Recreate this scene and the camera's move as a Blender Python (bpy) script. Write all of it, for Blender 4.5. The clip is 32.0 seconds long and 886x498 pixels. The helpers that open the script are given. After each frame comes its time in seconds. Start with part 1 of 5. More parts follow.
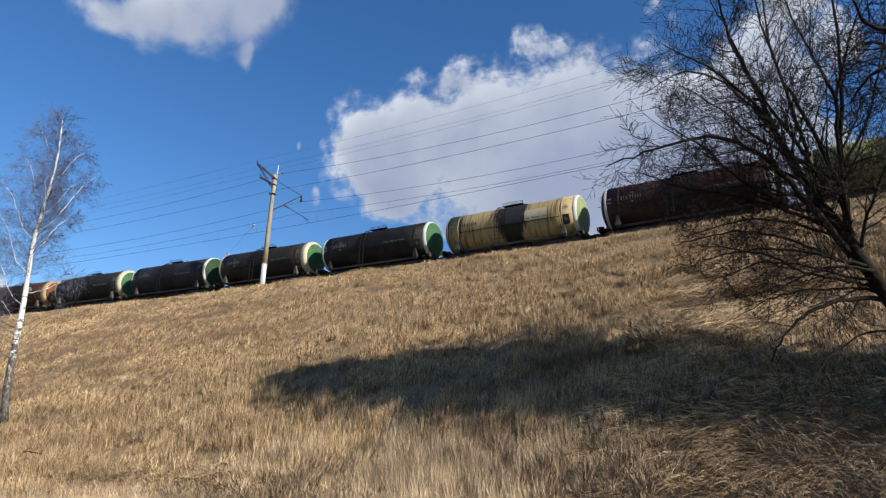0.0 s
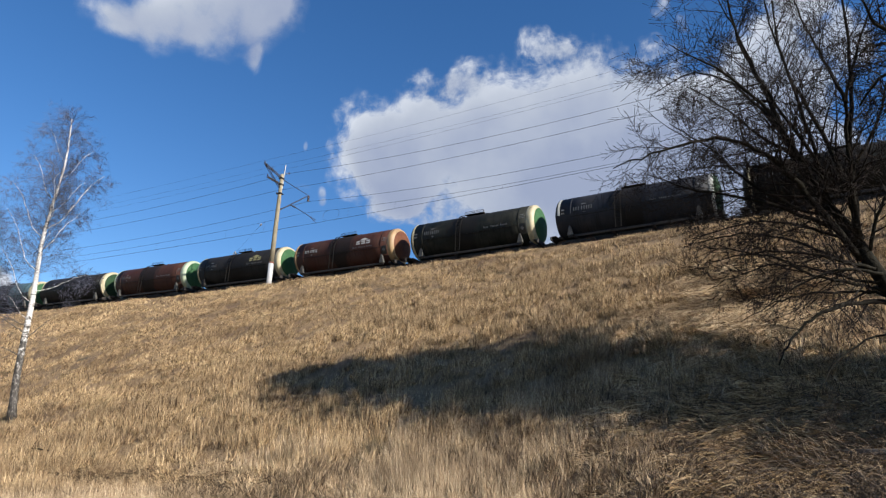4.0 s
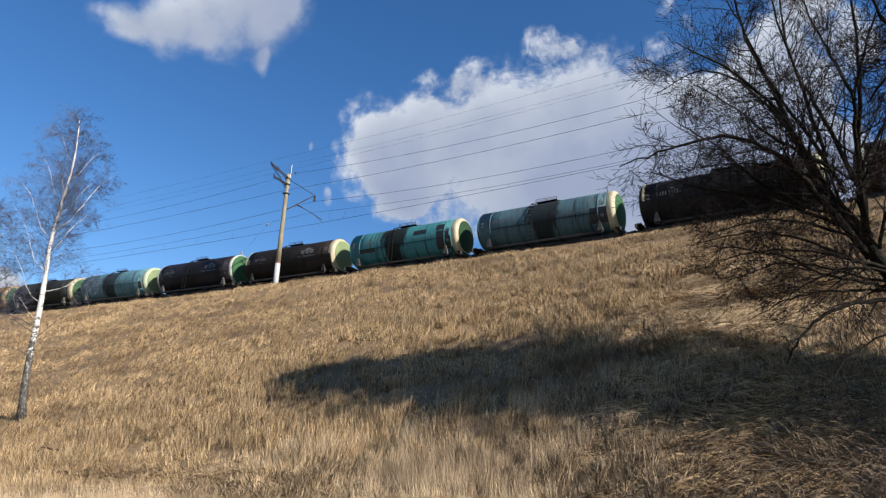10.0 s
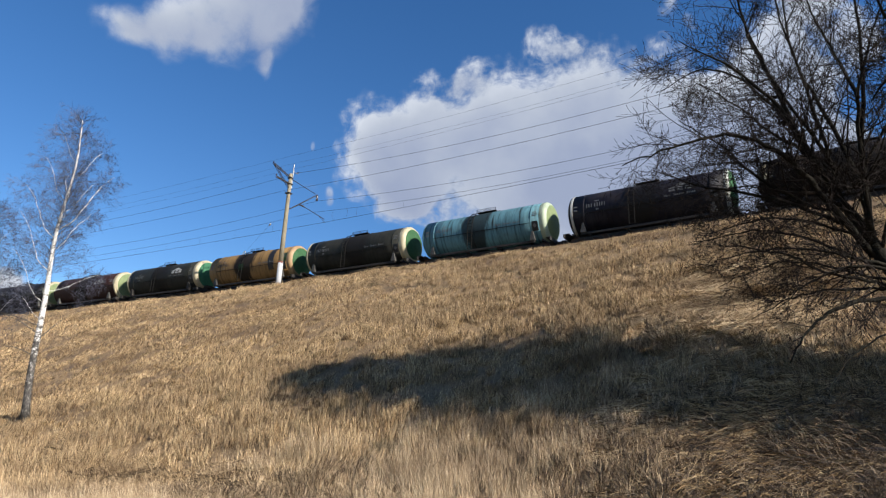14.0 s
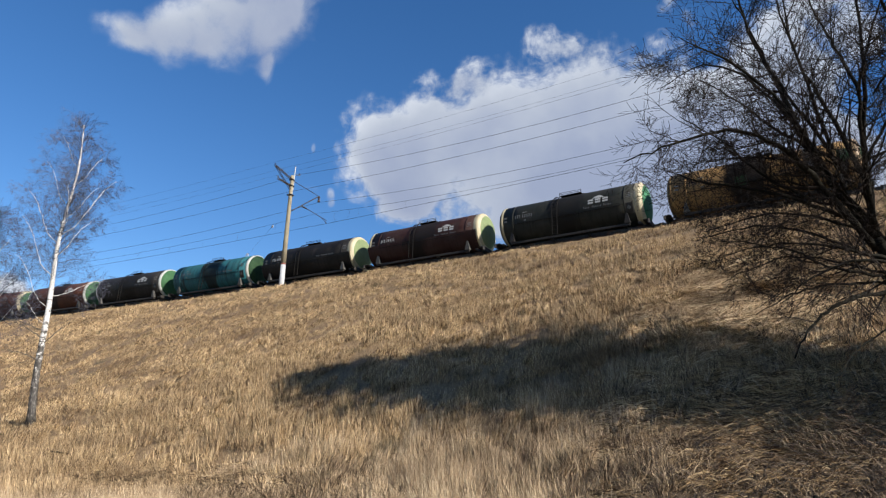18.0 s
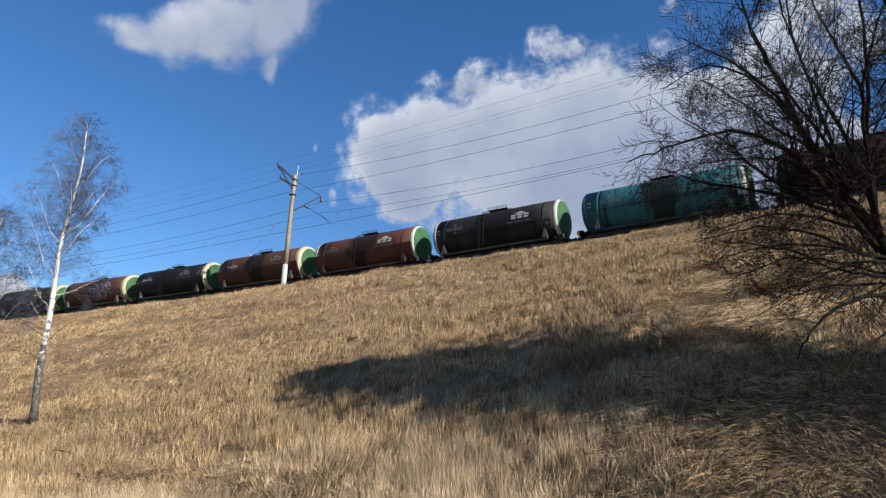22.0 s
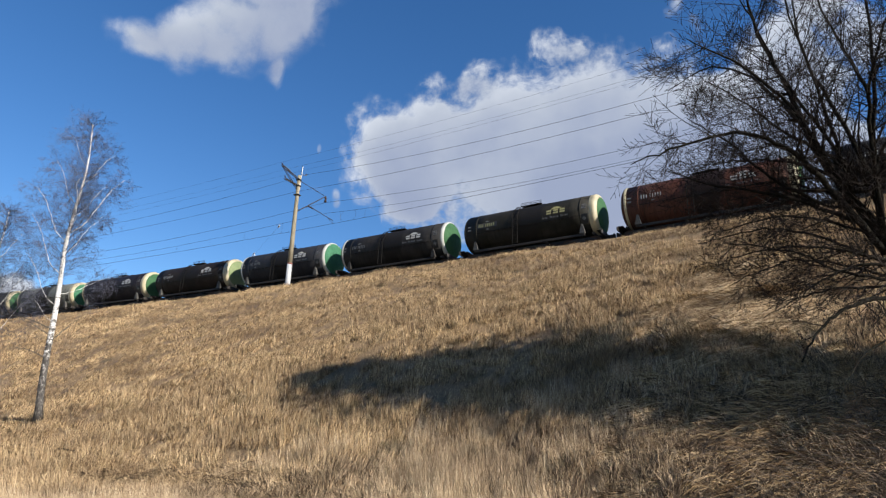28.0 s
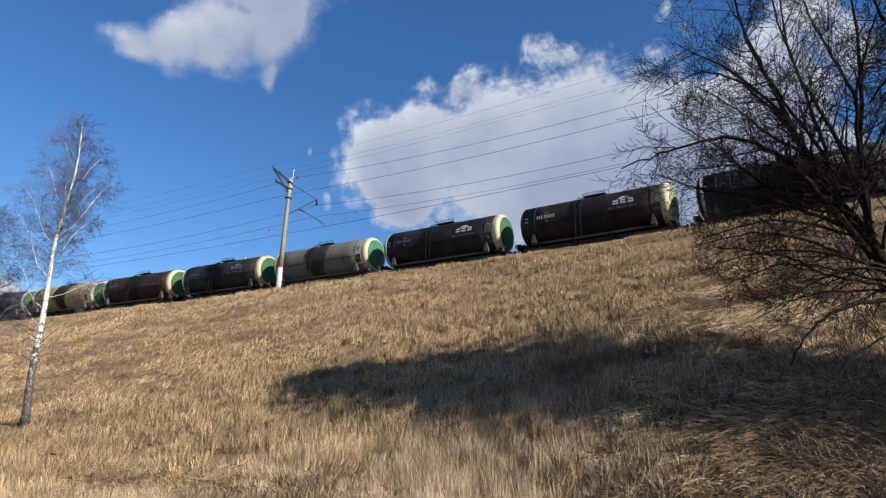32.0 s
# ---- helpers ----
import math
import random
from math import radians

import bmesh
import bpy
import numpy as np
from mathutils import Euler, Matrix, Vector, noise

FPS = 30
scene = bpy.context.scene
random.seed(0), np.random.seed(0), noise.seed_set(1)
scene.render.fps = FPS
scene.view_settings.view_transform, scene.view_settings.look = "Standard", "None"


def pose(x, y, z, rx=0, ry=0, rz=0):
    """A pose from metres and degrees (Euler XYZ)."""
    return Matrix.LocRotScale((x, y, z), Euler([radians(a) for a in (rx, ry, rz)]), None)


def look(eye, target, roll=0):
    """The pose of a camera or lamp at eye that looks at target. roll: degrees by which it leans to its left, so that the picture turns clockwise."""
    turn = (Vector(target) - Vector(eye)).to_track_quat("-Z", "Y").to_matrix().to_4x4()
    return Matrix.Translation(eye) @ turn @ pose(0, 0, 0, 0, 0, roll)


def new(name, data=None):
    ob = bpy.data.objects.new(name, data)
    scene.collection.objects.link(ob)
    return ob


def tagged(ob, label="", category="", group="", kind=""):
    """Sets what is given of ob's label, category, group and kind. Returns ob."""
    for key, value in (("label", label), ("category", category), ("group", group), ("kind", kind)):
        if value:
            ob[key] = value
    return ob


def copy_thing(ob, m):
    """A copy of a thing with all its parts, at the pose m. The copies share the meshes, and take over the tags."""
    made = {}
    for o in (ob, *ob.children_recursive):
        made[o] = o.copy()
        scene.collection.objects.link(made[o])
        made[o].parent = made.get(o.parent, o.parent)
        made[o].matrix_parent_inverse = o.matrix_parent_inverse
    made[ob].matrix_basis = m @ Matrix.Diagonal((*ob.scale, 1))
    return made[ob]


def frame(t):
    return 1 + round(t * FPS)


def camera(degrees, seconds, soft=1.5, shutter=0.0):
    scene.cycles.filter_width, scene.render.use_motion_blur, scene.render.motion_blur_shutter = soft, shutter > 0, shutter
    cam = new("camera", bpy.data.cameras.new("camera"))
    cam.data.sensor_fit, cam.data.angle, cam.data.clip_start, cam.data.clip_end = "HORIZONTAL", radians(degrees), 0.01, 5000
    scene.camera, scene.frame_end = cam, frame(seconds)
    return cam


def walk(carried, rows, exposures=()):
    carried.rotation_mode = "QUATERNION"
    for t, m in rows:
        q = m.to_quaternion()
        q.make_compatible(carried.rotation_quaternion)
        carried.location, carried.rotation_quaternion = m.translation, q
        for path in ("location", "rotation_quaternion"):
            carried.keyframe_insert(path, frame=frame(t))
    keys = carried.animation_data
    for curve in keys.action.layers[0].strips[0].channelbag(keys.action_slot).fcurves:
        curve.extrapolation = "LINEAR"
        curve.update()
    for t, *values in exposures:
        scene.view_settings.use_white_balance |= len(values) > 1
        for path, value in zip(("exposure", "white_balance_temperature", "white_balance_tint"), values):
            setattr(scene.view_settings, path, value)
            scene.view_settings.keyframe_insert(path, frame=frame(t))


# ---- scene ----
SUN_DIR = Vector((0.9962, -0.0872, 0.554)).normalized()   # towards the sun: low, nearly along the track, a little to the camera's side of it

# ---- camera: held by hand at eye height, it only turns a little ----
cam = camera(70, 32.0, soft=1.25)
ROWS = [
    (0, 108.014, -1.43, 31.966), (0.5, 108.012, -1.755, 31.849), (1, 108.009, -2.115, 31.737), (1.5, 108.007, -2.043, 31.763),
    (2, 108.004, -1.767, 32.097), (2.5, 108.018, -1.551, 32.319), (3, 108.061, -1.695, 32.365), (3.5, 108.051, -1.905, 32.365),
    (5.5, 108.074, -1.924, 32.522), (6, 108.083, -2.058, 32.512), (6.5, 108.076, -1.932, 32.636), (7, 108.079, -1.625, 32.741),
    (7.5, 108.054, -1.773, 32.744), (8, 108.038, -1.989, 32.747), (8.5, 108.024, -1.901, 32.822), (9, 107.994, -1.682, 32.958),
    (9.5, 107.966, -1.881, 32.927), (10, 107.968, -1.944, 32.991), (10.5, 107.984, -1.975, 33.012), (11, 107.947, -1.797, 33.11),
    (11.5, 107.946, -1.893, 33.112), (12, 107.943, -1.955, 33.136), (12.5, 107.924, -1.713, 33.229), (13, 107.904, -1.732, 33.254),
    (13.5, 107.921, -1.751, 33.257), (14, 107.899, -1.895, 33.241), (14.5, 107.889, -1.772, 33.299), (16.5, 107.874, -1.391, 33.56),
    (17, 107.854, -1.192, 33.621), (17.5, 107.863, -1.08, 33.697), (18, 107.855, -1.225, 33.685), (18.5, 107.863, -1.221, 33.706),
    (19, 107.87, -0.909, 33.811), (19.5, 107.87, -1.015, 33.784), (20, 107.867, -1.432, 33.693), (20.5, 107.849, -1.706, 33.63),
    (21, 107.871, -1.588, 33.677), (21.5, 107.863, -1.41, 33.778), (22, 107.859, -1.428, 33.815), (22.5, 107.856, -1.69, 33.736),
    (23, 107.873, -1.901, 33.699), (23.5, 107.85, -1.864, 33.75), (24, 107.85, -1.773, 33.837), (24.5, 107.843, -1.756, 33.907),
    (25, 107.829, -1.693, 34.011), (25.5, 107.829, -1.668, 34.095), (27.5, 107.91, -1.715, 34.159), (28, 107.92, -1.767, 34.086),
    (28.5, 107.957, -1.539, 34.085), (29, 108.014, -1.301, 34.038), (29.5, 108.039, -1.448, 33.878), (30, 108.066, -1.53, 33.723),
    (30.5, 108.104, -1.457, 33.628), (31, 108.162, -1.475, 33.556), (31.5, 108.202, -1.422, 33.472), (32, 108.244, -1.625, 33.312),
]
walk(cam, [(t, pose(0, 0, 1.6, rx, ry, rz)) for t, rx, ry, rz in ROWS], exposures=[(0, 0.93), (32, 0.93)])

# ---- world and sun ----
world = bpy.data.worlds.new("sky")
scene.world = world
world.use_nodes = True
nt = world.node_tree
sky = nt.nodes.new("ShaderNodeTexSky")
sky.sky_type = "NISHITA"
sky.sun_disc = False
sky.sun_elevation = math.asin(SUN_DIR.z)
sky.sun_rotation = math.atan2(SUN_DIR.x, SUN_DIR.y)
sky.altitude = 150
sky.air_density, sky.dust_density, sky.ozone_density = 1.0, 0.12, 2.6
tone = nt.nodes.new("ShaderNodeHueSaturation")
tone.inputs["Hue"].default_value = 0.5065
tone.inputs["Saturation"].default_value = 1.27
nt.links.new(sky.outputs[0], tone.inputs["Color"])
nt.links.new(tone.outputs[0], nt.nodes["Background"].inputs[0])
nt.nodes["Background"].inputs[1].default_value = 0.080
lamp = bpy.data.lights.new("sun", "SUN")
lamp.energy, lamp.angle, lamp.color = 5.0, radians(0.55), (1.0, 0.94, 0.85)
sun = new("sun", lamp)
sun.matrix_world = look(SUN_DIR * 200, (0, 0, 0))


# ---- materials ----
TONE = 0.545      # brings the swatches below to the reflectance of dusty, weathered things


def worn(c, k=1.0):
    return tuple(v * TONE * k for v in c)


def tree_of(name):
    m = bpy.data.materials.new(name)
    m.use_nodes = True
    return m, m.node_tree, m.node_tree.nodes["Principled BSDF"]


def node(t, kind, **values):
    n = t.nodes.new(kind)
    for k, v in values.items():
        n.inputs[k].default_value = v
    return n


def noise_tex(t, scale, detail=4.0, rough=0.55, coord="Object", stretch=(1, 1, 1)):
    c = t.nodes.new("ShaderNodeTexCoord")
    mp = t.nodes.new("ShaderNodeMapping")
    mp.inputs["Scale"].default_value = stretch
    t.links.new(c.outputs[coord], mp.inputs[0])
    n = node(t, "ShaderNodeTexNoise", Scale=scale, Detail=detail, Roughness=rough)
    t.links.new(mp.outputs[0], n.inputs["Vector"])
    return n.outputs["Fac"]


def ramp(t, fac, stops):
    r = t.nodes.new("ShaderNodeValToRGB")
    e = r.color_ramp.elements
    while len(e) < len(stops):
        e.new(0.5)
    for el, (p, c) in zip(e, stops):
        el.position, el.color = p, (*c, 1) if len(c) == 3 else c
    t.links.new(fac, r.inputs[0])
    return r.outputs[0]


def grey(t, fac, a, b):
    r = t.nodes.new("ShaderNodeMapRange")
    r.inputs["From Min"].default_value, r.inputs["From Max"].default_value = a, b
    t.links.new(fac, r.inputs[0])
    return r.outputs[0]


def mix(t, fac, a, b, mode="MIX"):
    m = t.nodes.new("ShaderNodeMix")
    m.data_type, m.blend_type = "RGBA", mode
    for sock, val in ((m.inputs[0], fac), (m.inputs[6], a), (m.inputs[7], b)):
        if isinstance(val, (int, float)):
            sock.default_value = val
        elif isinstance(val, tuple):
            sock.default_value = (*val, 1)
        else:
            t.links.new(val, sock)
    return m.outputs[2]


def bump(t, p, height, strength, distance):
    b = node(t, "ShaderNodeBump", Strength=strength, Distance=distance)
    t.links.new(height, b.inputs["Height"])
    t.links.new(b.outputs[0], p.inputs["Normal"])


def surface(name, dark, light, scale, rough=0.8, metal=0.0, relief=0.3, depth=0.01, stretch=(1, 1, 1), fine=6.0, coord="Object", shine=0.5):
    """A plain worn surface: two noises, one for stains and one for grain."""
    m, t, p = tree_of(name)
    dark, light = worn(dark), worn(light)
    big = noise_tex(t, scale, 5.0, 0.6, coord, stretch)
    small = noise_tex(t, scale * fine, 3.0, 0.6, coord, stretch)
    col = mix(t, grey(t, small, 0.3, 0.7), ramp(t, big, [(0.3, dark), (0.7, light)]), tuple(c * 0.6 for c in dark))
    col = mix(t, 0.6, col, ramp(t, big, [(0.3, dark), (0.7, light)]))
    t.links.new(col, p.inputs["Base Color"])
    p.inputs["Roughness"].default_value, p.inputs["Metallic"].default_value = rough, metal
    p.inputs["Specular IOR Level"].default_value = shine
    bump(t, p, small, relief, depth)
    return m


def tank_paint(name, col, stain=0.6, gloss=0.42, grime=0.4):
    """Old oil-wagon paint: faded in patches, streaked downwards, with black spill round the hatch; no two wagons alike."""
    m, t, p = tree_of(name)
    col = worn(col)
    c = t.nodes.new("ShaderNodeTexCoord")
    info = t.nodes.new("ShaderNodeObjectInfo")
    sep = t.nodes.new("ShaderNodeSeparateXYZ")
    t.links.new(c.outputs["Object"], sep.inputs[0])

    def calc(op, u, v, w=0.0):
        q = t.nodes.new("ShaderNodeMath")
        q.operation = op
        for sock, val in zip(q.inputs, (u, v, w)):
            if isinstance(val, float):
                sock.default_value = val
            else:
                t.links.new(val, sock)
        return q.outputs[0]

    def own_noise(scale, detail, rough, stretch):
        mp = t.nodes.new("ShaderNodeMapping")
        mp.inputs["Scale"].default_value = stretch
        shift = t.nodes.new("ShaderNodeCombineXYZ")
        for i, far in enumerate((37.0, 53.0, 71.0)):
            t.links.new(calc("MULTIPLY", info.outputs["Random"], far), shift.inputs[i])
        t.links.new(c.outputs["Object"], mp.inputs[0])
        t.links.new(shift.outputs[0], mp.inputs["Location"])
        n = node(t, "ShaderNodeTexNoise", Scale=scale, Detail=detail, Roughness=rough)
        t.links.new(mp.outputs[0], n.inputs["Vector"])
        return n.outputs["Fac"]

    big = own_noise(0.8, 5.0, 0.6, (1, 1, 1))
    fine = own_noise(9.0, 4.0, 0.65, (1, 1, 1))
    streak = own_noise(3.0, 4.0, 0.6, (2.2, 0.22, 0.22))
    dust = own_noise(1.1, 4.0, 0.6, (0.8, 0.5, 1.6))
    faded = tuple(0.80 * a + 0.20 * b for a, b in zip(col, (0.10, 0.09, 0.08)))
    base = mix(t, grey(t, big, 0.35, 0.75), col, faded)
    base = mix(t, grey(t, streak, 0.5, 0.85), base, tuple(a * 0.35 for a in col))
    base = mix(t, calc("MULTIPLY", grey(t, dust, 0.52, 0.8), 0.35), base, (0.055, 0.045, 0.036))
    base = mix(t, grey(t, fine, 0.62, 0.9), base, (0.05, 0.035, 0.025))
    # spill: a band round the barrel near the hatch, its place and width different on every wagon
    place = calc("MULTIPLY_ADD", info.outputs["Random"], 1.1, -0.75)
    off = calc("ABSOLUTE", calc("SUBTRACT", sep.outputs[0], place), 0.0)
    ragged = calc("MULTIPLY_ADD", own_noise(1.7, 6.0, 0.70, (1.7, 0.32, 0.32)), 2.0, off)
    lower = t.nodes.new("ShaderNodeMath")
    lower.operation = "MULTIPLY_ADD"
    t.links.new(sep.outputs[2], lower.inputs[0])
    lower.inputs[1].default_value, lower.inputs[2].default_value = -0.35, 1.0
    lower.use_clamp = True
    ragged = calc("ADD", ragged, lower.outputs[0])
    spill = node(t, "ShaderNodeMapRange")
    spill.inputs["From Min"].default_value, spill.inputs["From Max"].default_value = 2.42, 2.02
    t.links.new(ragged, spill.inputs[0])
    base = mix(t, calc("MULTIPLY", spill.outputs[0], stain), base, (0.009, 0.008, 0.0075))
    # old runs of oil down to the belly, here and there
    runs = own_noise(2.6, 5.0, 0.7, (1.6, 0.10, 0.10))
    base = mix(t, calc("MULTIPLY", grey(t, runs, 0.62 - 0.10 * grime, 0.76 - 0.10 * grime), 0.5 + 0.4 * grime), base, (0.012, 0.010, 0.009))
    t.links.new(base, p.inputs["Base Color"])
    p.inputs["Specular IOR Level"].default_value = 0.16
    t.links.new(ramp(t, big, [(0.3, (gloss,) * 3), (0.75, (gloss + 0.25,) * 3)]), p.inputs["Roughness"])
    bump(t, p, fine, 0.12, 0.006)
    return m


PAINT = dict(
    black=(0.008, 0.008, 0.009), navy=(0.010, 0.009, 0.019), blue_grey=(0.022, 0.026, 0.037), dark_grey=(0.019, 0.019, 0.020),
    grey_green=(0.027, 0.030, 0.024), olive=(0.019, 0.018, 0.011), black_green=(0.010, 0.014, 0.010), brown=(0.017, 0.010, 0.007),
    maroon=(0.05, 0.016, 0.013), red_brown=(0.085, 0.028, 0.018), rust_brown=(0.135, 0.046, 0.026), cream=(0.56, 0.42, 0.20), tan=(0.46, 0.27, 0.10),
    teal=(0.07, 0.33, 0.36), dark_teal=(0.03, 0.19, 0.225), grey_blue=(0.11, 0.21, 0.25), light_blue=(0.17, 0.38, 0.45),
    light_grey=(0.21, 0.22, 0.19), lime=(0.30, 0.32, 0.12))
TANK = {k: tank_paint("tank_" + k, c, 0.95 if k in ("cream", "tan", "teal") else 0.85, 0.46 if k in ("black", "navy") else 0.52, 1.0 if k in ("cream", "tan", "teal", "dark_teal", "light_blue", "grey_blue") else 0.4) for k, c in PAINT.items()}
BAND = {"white": surface("band_white", (0.62, 0.62, 0.56), (0.80, 0.80, 0.74), 2.0, 0.55), "cream": surface("band_cream", (0.62, 0.52, 0.32), (0.80, 0.71, 0.48), 2.0, 0.55),
        "pale_green": surface("band_pale_green", (0.50, 0.60, 0.42), (0.66, 0.74, 0.54), 2.0, 0.55), "orange": surface("band_orange", (0.50, 0.30, 0.14), (0.66, 0.44, 0.22), 2.0, 0.55)}
CAP = {"green": surface("cap_green", (0.05, 0.14, 0.06), (0.09, 0.22, 0.10), 1.6, 0.75, shine=0.12), "bright_green": surface("cap_bright_green", (0.06, 0.21, 0.11), (0.10, 0.31, 0.17), 1.6, 0.75, shine=0.12),
       "pale": surface("cap_pale", (0.26, 0.34, 0.16), (0.36, 0.43, 0.22), 1.6, 0.75, shine=0.12), "rust": surface("cap_rust", (0.16, 0.06, 0.035), (0.26, 0.11, 0.06), 1.6, 0.75, shine=0.12),
       "dark_green": surface("cap_dark_green", (0.025, 0.06, 0.03), (0.05, 0.11, 0.05), 1.6, 0.75, shine=0.12)}
STEEL = surface("grimy_steel", (0.020, 0.017, 0.015), (0.060, 0.048, 0.040), 4.0, 0.7, 0.2)
OILY = surface("oil_soaked_steel", (0.008, 0.007, 0.006), (0.022, 0.019, 0.017), 4.0, 0.7, shine=0.15)
LIGHT_STEEL = surface("dusty_steel", (0.07, 0.065, 0.06), (0.20, 0.19, 0.17), 5.0, 0.7, 0.2)
RUST = surface("rusty_rail", (0.07, 0.04, 0.025), (0.16, 0.09, 0.055), 6.0, 0.6, 0.5)
MARK = {"white": surface("marking_white", (0.55, 0.55, 0.52), (0.75, 0.75, 0.72), 8.0, 0.6), "black": surface("marking_black", (0.01, 0.01, 0.01), (0.03, 0.03, 0.03), 8.0, 0.6),
        "faded": surface("marking_faded", (0.10, 0.10, 0.10), (0.34, 0.34, 0.33), 8.0, 0.7), "yellow": surface("marking_yellow", (0.40, 0.36, 0.14), (0.60, 0.55, 0.26), 8.0, 0.6)}
CONCRETE = surface("concrete", (0.34, 0.28, 0.18), (0.50, 0.43, 0.30), 3.0, 0.85, relief=0.4)
WHITEWASH = surface("whitewash", (0.62, 0.62, 0.62), (0.82, 0.82, 0.82), 5.0, 0.8)
RED_PAINT = surface("red_paint", (0.34, 0.10, 0.07), (0.46, 0.17, 0.12), 5.0, 0.7)
WIRE = surface("wire_metal", (0.03, 0.03, 0.035), (0.07, 0.07, 0.075), 5.0, 0.5, 0.6)
PORCELAIN = surface("insulator_glaze", (0.03, 0.018, 0.014), (0.07, 0.04, 0.03), 9.0, 0.2)
GALVANISED = surface("galvanised_steel", (0.30, 0.31, 0.32), (0.50, 0.51, 0.52), 6.0, 0.5, 0.6)
BALLAST = surface("ballast_stone", (0.16, 0.145, 0.13), (0.34, 0.31, 0.28), 3.0, 0.95, relief=0.9, depth=0.04)
BARK_DARK = surface("dark_bark", (0.013, 0.012, 0.009), (0.050, 0.045, 0.034), 5.0, 0.95, relief=0.8, depth=0.02, shine=0.08)
TWIG_DARK = surface("dark_twig", (0.018, 0.014, 0.012), (0.052, 0.039, 0.032), 6.0, 0.9, shine=0.12)
TWIG_BIRCH = surface("birch_twig", (0.10, 0.105, 0.145), (0.20, 0.20, 0.26), 6.0, 0.85, shine=0.2)
DEADWOOD = surface("dead_wood", (0.10, 0.085, 0.065), (0.24, 0.205, 0.16), 6.0, 0.9, relief=0.6)
BRUSH = surface("dry_brush_stem", (0.085, 0.056, 0.037), (0.34, 0.245, 0.16), 3.0, 0.9)
STALK = surface("dry_stalk", (0.30, 0.23, 0.12), (0.50, 0.39, 0.22), 6.0, 0.8)
NEEDLE = surface("spruce_needle", (0.012, 0.030, 0.012), (0.03, 0.06, 0.025), 3.0, 0.8)


def birch_bark():
    m, t, p = tree_of("birch_bark")
    c = t.nodes.new("ShaderNodeTexCoord")
    sep = t.nodes.new("ShaderNodeSeparateXYZ")
    t.links.new(c.outputs["Object"], sep.inputs[0])
    lines = noise_tex(t, 1.6, 5.0, 0.7, stretch=(1.2, 1.2, 4.0))
    blot = noise_tex(t, 5.0, 4.0, 0.65, stretch=(1.0, 1.0, 1.2))
    col = mix(t, grey(t, lines, 0.57, 0.64), mix(t, grey(t, blot, 0.35, 0.7), (0.58, 0.56, 0.53), (0.44, 0.42, 0.40)), (0.040, 0.034, 0.028))
    # the old bark at the foot is black and furrowed, with a ragged upper edge
    z = t.nodes.new("ShaderNodeMath")
    z.operation = "MULTIPLY_ADD"
    t.links.new(blot, z.inputs[0])
    z.inputs[1].default_value = -13.0
    t.links.new(sep.outputs[2], z.inputs[2])
    foot = node(t, "ShaderNodeMapRange")
    foot.inputs["From Min"].default_value, foot.inputs["From Max"].default_value = -1.6, -3.0
    t.links.new(z.outputs[0], foot.inputs[0])
    rings = noise_tex(t, 3.2, 4.0, 0.65, stretch=(0.8, 0.8, 4.5))
    col = mix(t, grey(t, rings, 0.56, 0.62), col, (0.06, 0.052, 0.045))
    crust = noise_tex(t, 9.0, 5.0, 0.7, stretch=(1.6, 1.6, 0.6))
    col = mix(t, foot.outputs[0], col, ramp(t, crust, [(0.36, (0.018, 0.015, 0.012)), (0.52, (0.05, 0.043, 0.036)), (0.66, (0.22, 0.20, 0.18))]))
    t.links.new(col, p.inputs["Base Color"])
    p.inputs["Roughness"].default_value = 0.75
    bump(t, p, lines, 0.4, 0.02)
    return m


BIRCH_BARK = birch_bark()


def straw(name, a, b, c, per_blade=True):
    """Dry grass: each blade its own straw colour, drifting to brown or grey-green in patches."""
    m, t, p = tree_of(name)
    a, b, c = (tuple(v * w for v, w in zip(worn(q, 1.1), (1.01, 1.0, 0.96))) for q in (a, b, c))
    if per_blade:
        g = t.nodes.new("ShaderNodeNewGeometry")
        col = ramp(t, g.outputs["Random Per Island"], [(0.0, tuple(0.7 * v for v in a)), (0.28, a), (0.55, b), (0.82, tuple(0.5 * u + 0.5 * v for u, v in zip(b, c))), (1.0, c)])
    else:
        col = ramp(t, noise_tex(t, 16.0, 6.0, 0.8, stretch=(1, 1, 0.6)), [(0.36, a), (0.52, b), (0.66, c)])
    patch = noise_tex(t, 0.42, 5.0, 0.62, stretch=(0.42, 1.0, 1.0))
    col = mix(t, grey(t, patch, 0.44, 0.66), col, mix(t, 0.62, col, (0.090, 0.055, 0.031)))
    spot = noise_tex(t, 0.8, 4.0, 0.6)
    col = mix(t, grey(t, spot, 0.57, 0.74), col, mix(t, 0.60, col, (0.051, 0.048, 0.026)))
    t.links.new(col, p.inputs["Base Color"])
    p.inputs["Roughness"].default_value = 0.75
    p.inputs["Specular IOR Level"].default_value = 0.25
    if not per_blade:
        bump(t, p, noise_tex(t, 12.0, 6.0, 0.75), 1.0, 0.10)
    return m


GRASS = straw("dry_grass", (0.12, 0.072, 0.036), (0.60, 0.395, 0.205), (1.25, 0.96, 0.60))
MATTED = straw("matted_dry_grass", (0.075, 0.048, 0.028), (0.36, 0.248, 0.148), (0.92, 0.71, 0.47))
STRAW = straw("straw_stalks", (0.38, 0.255, 0.15), (0.80, 0.585, 0.37), (1.35, 1.10, 0.78))
SOIL = straw("matted_grass_ground", (0.10, 0.064, 0.035), (0.37, 0.245, 0.132), (0.80, 0.565, 0.32), False)


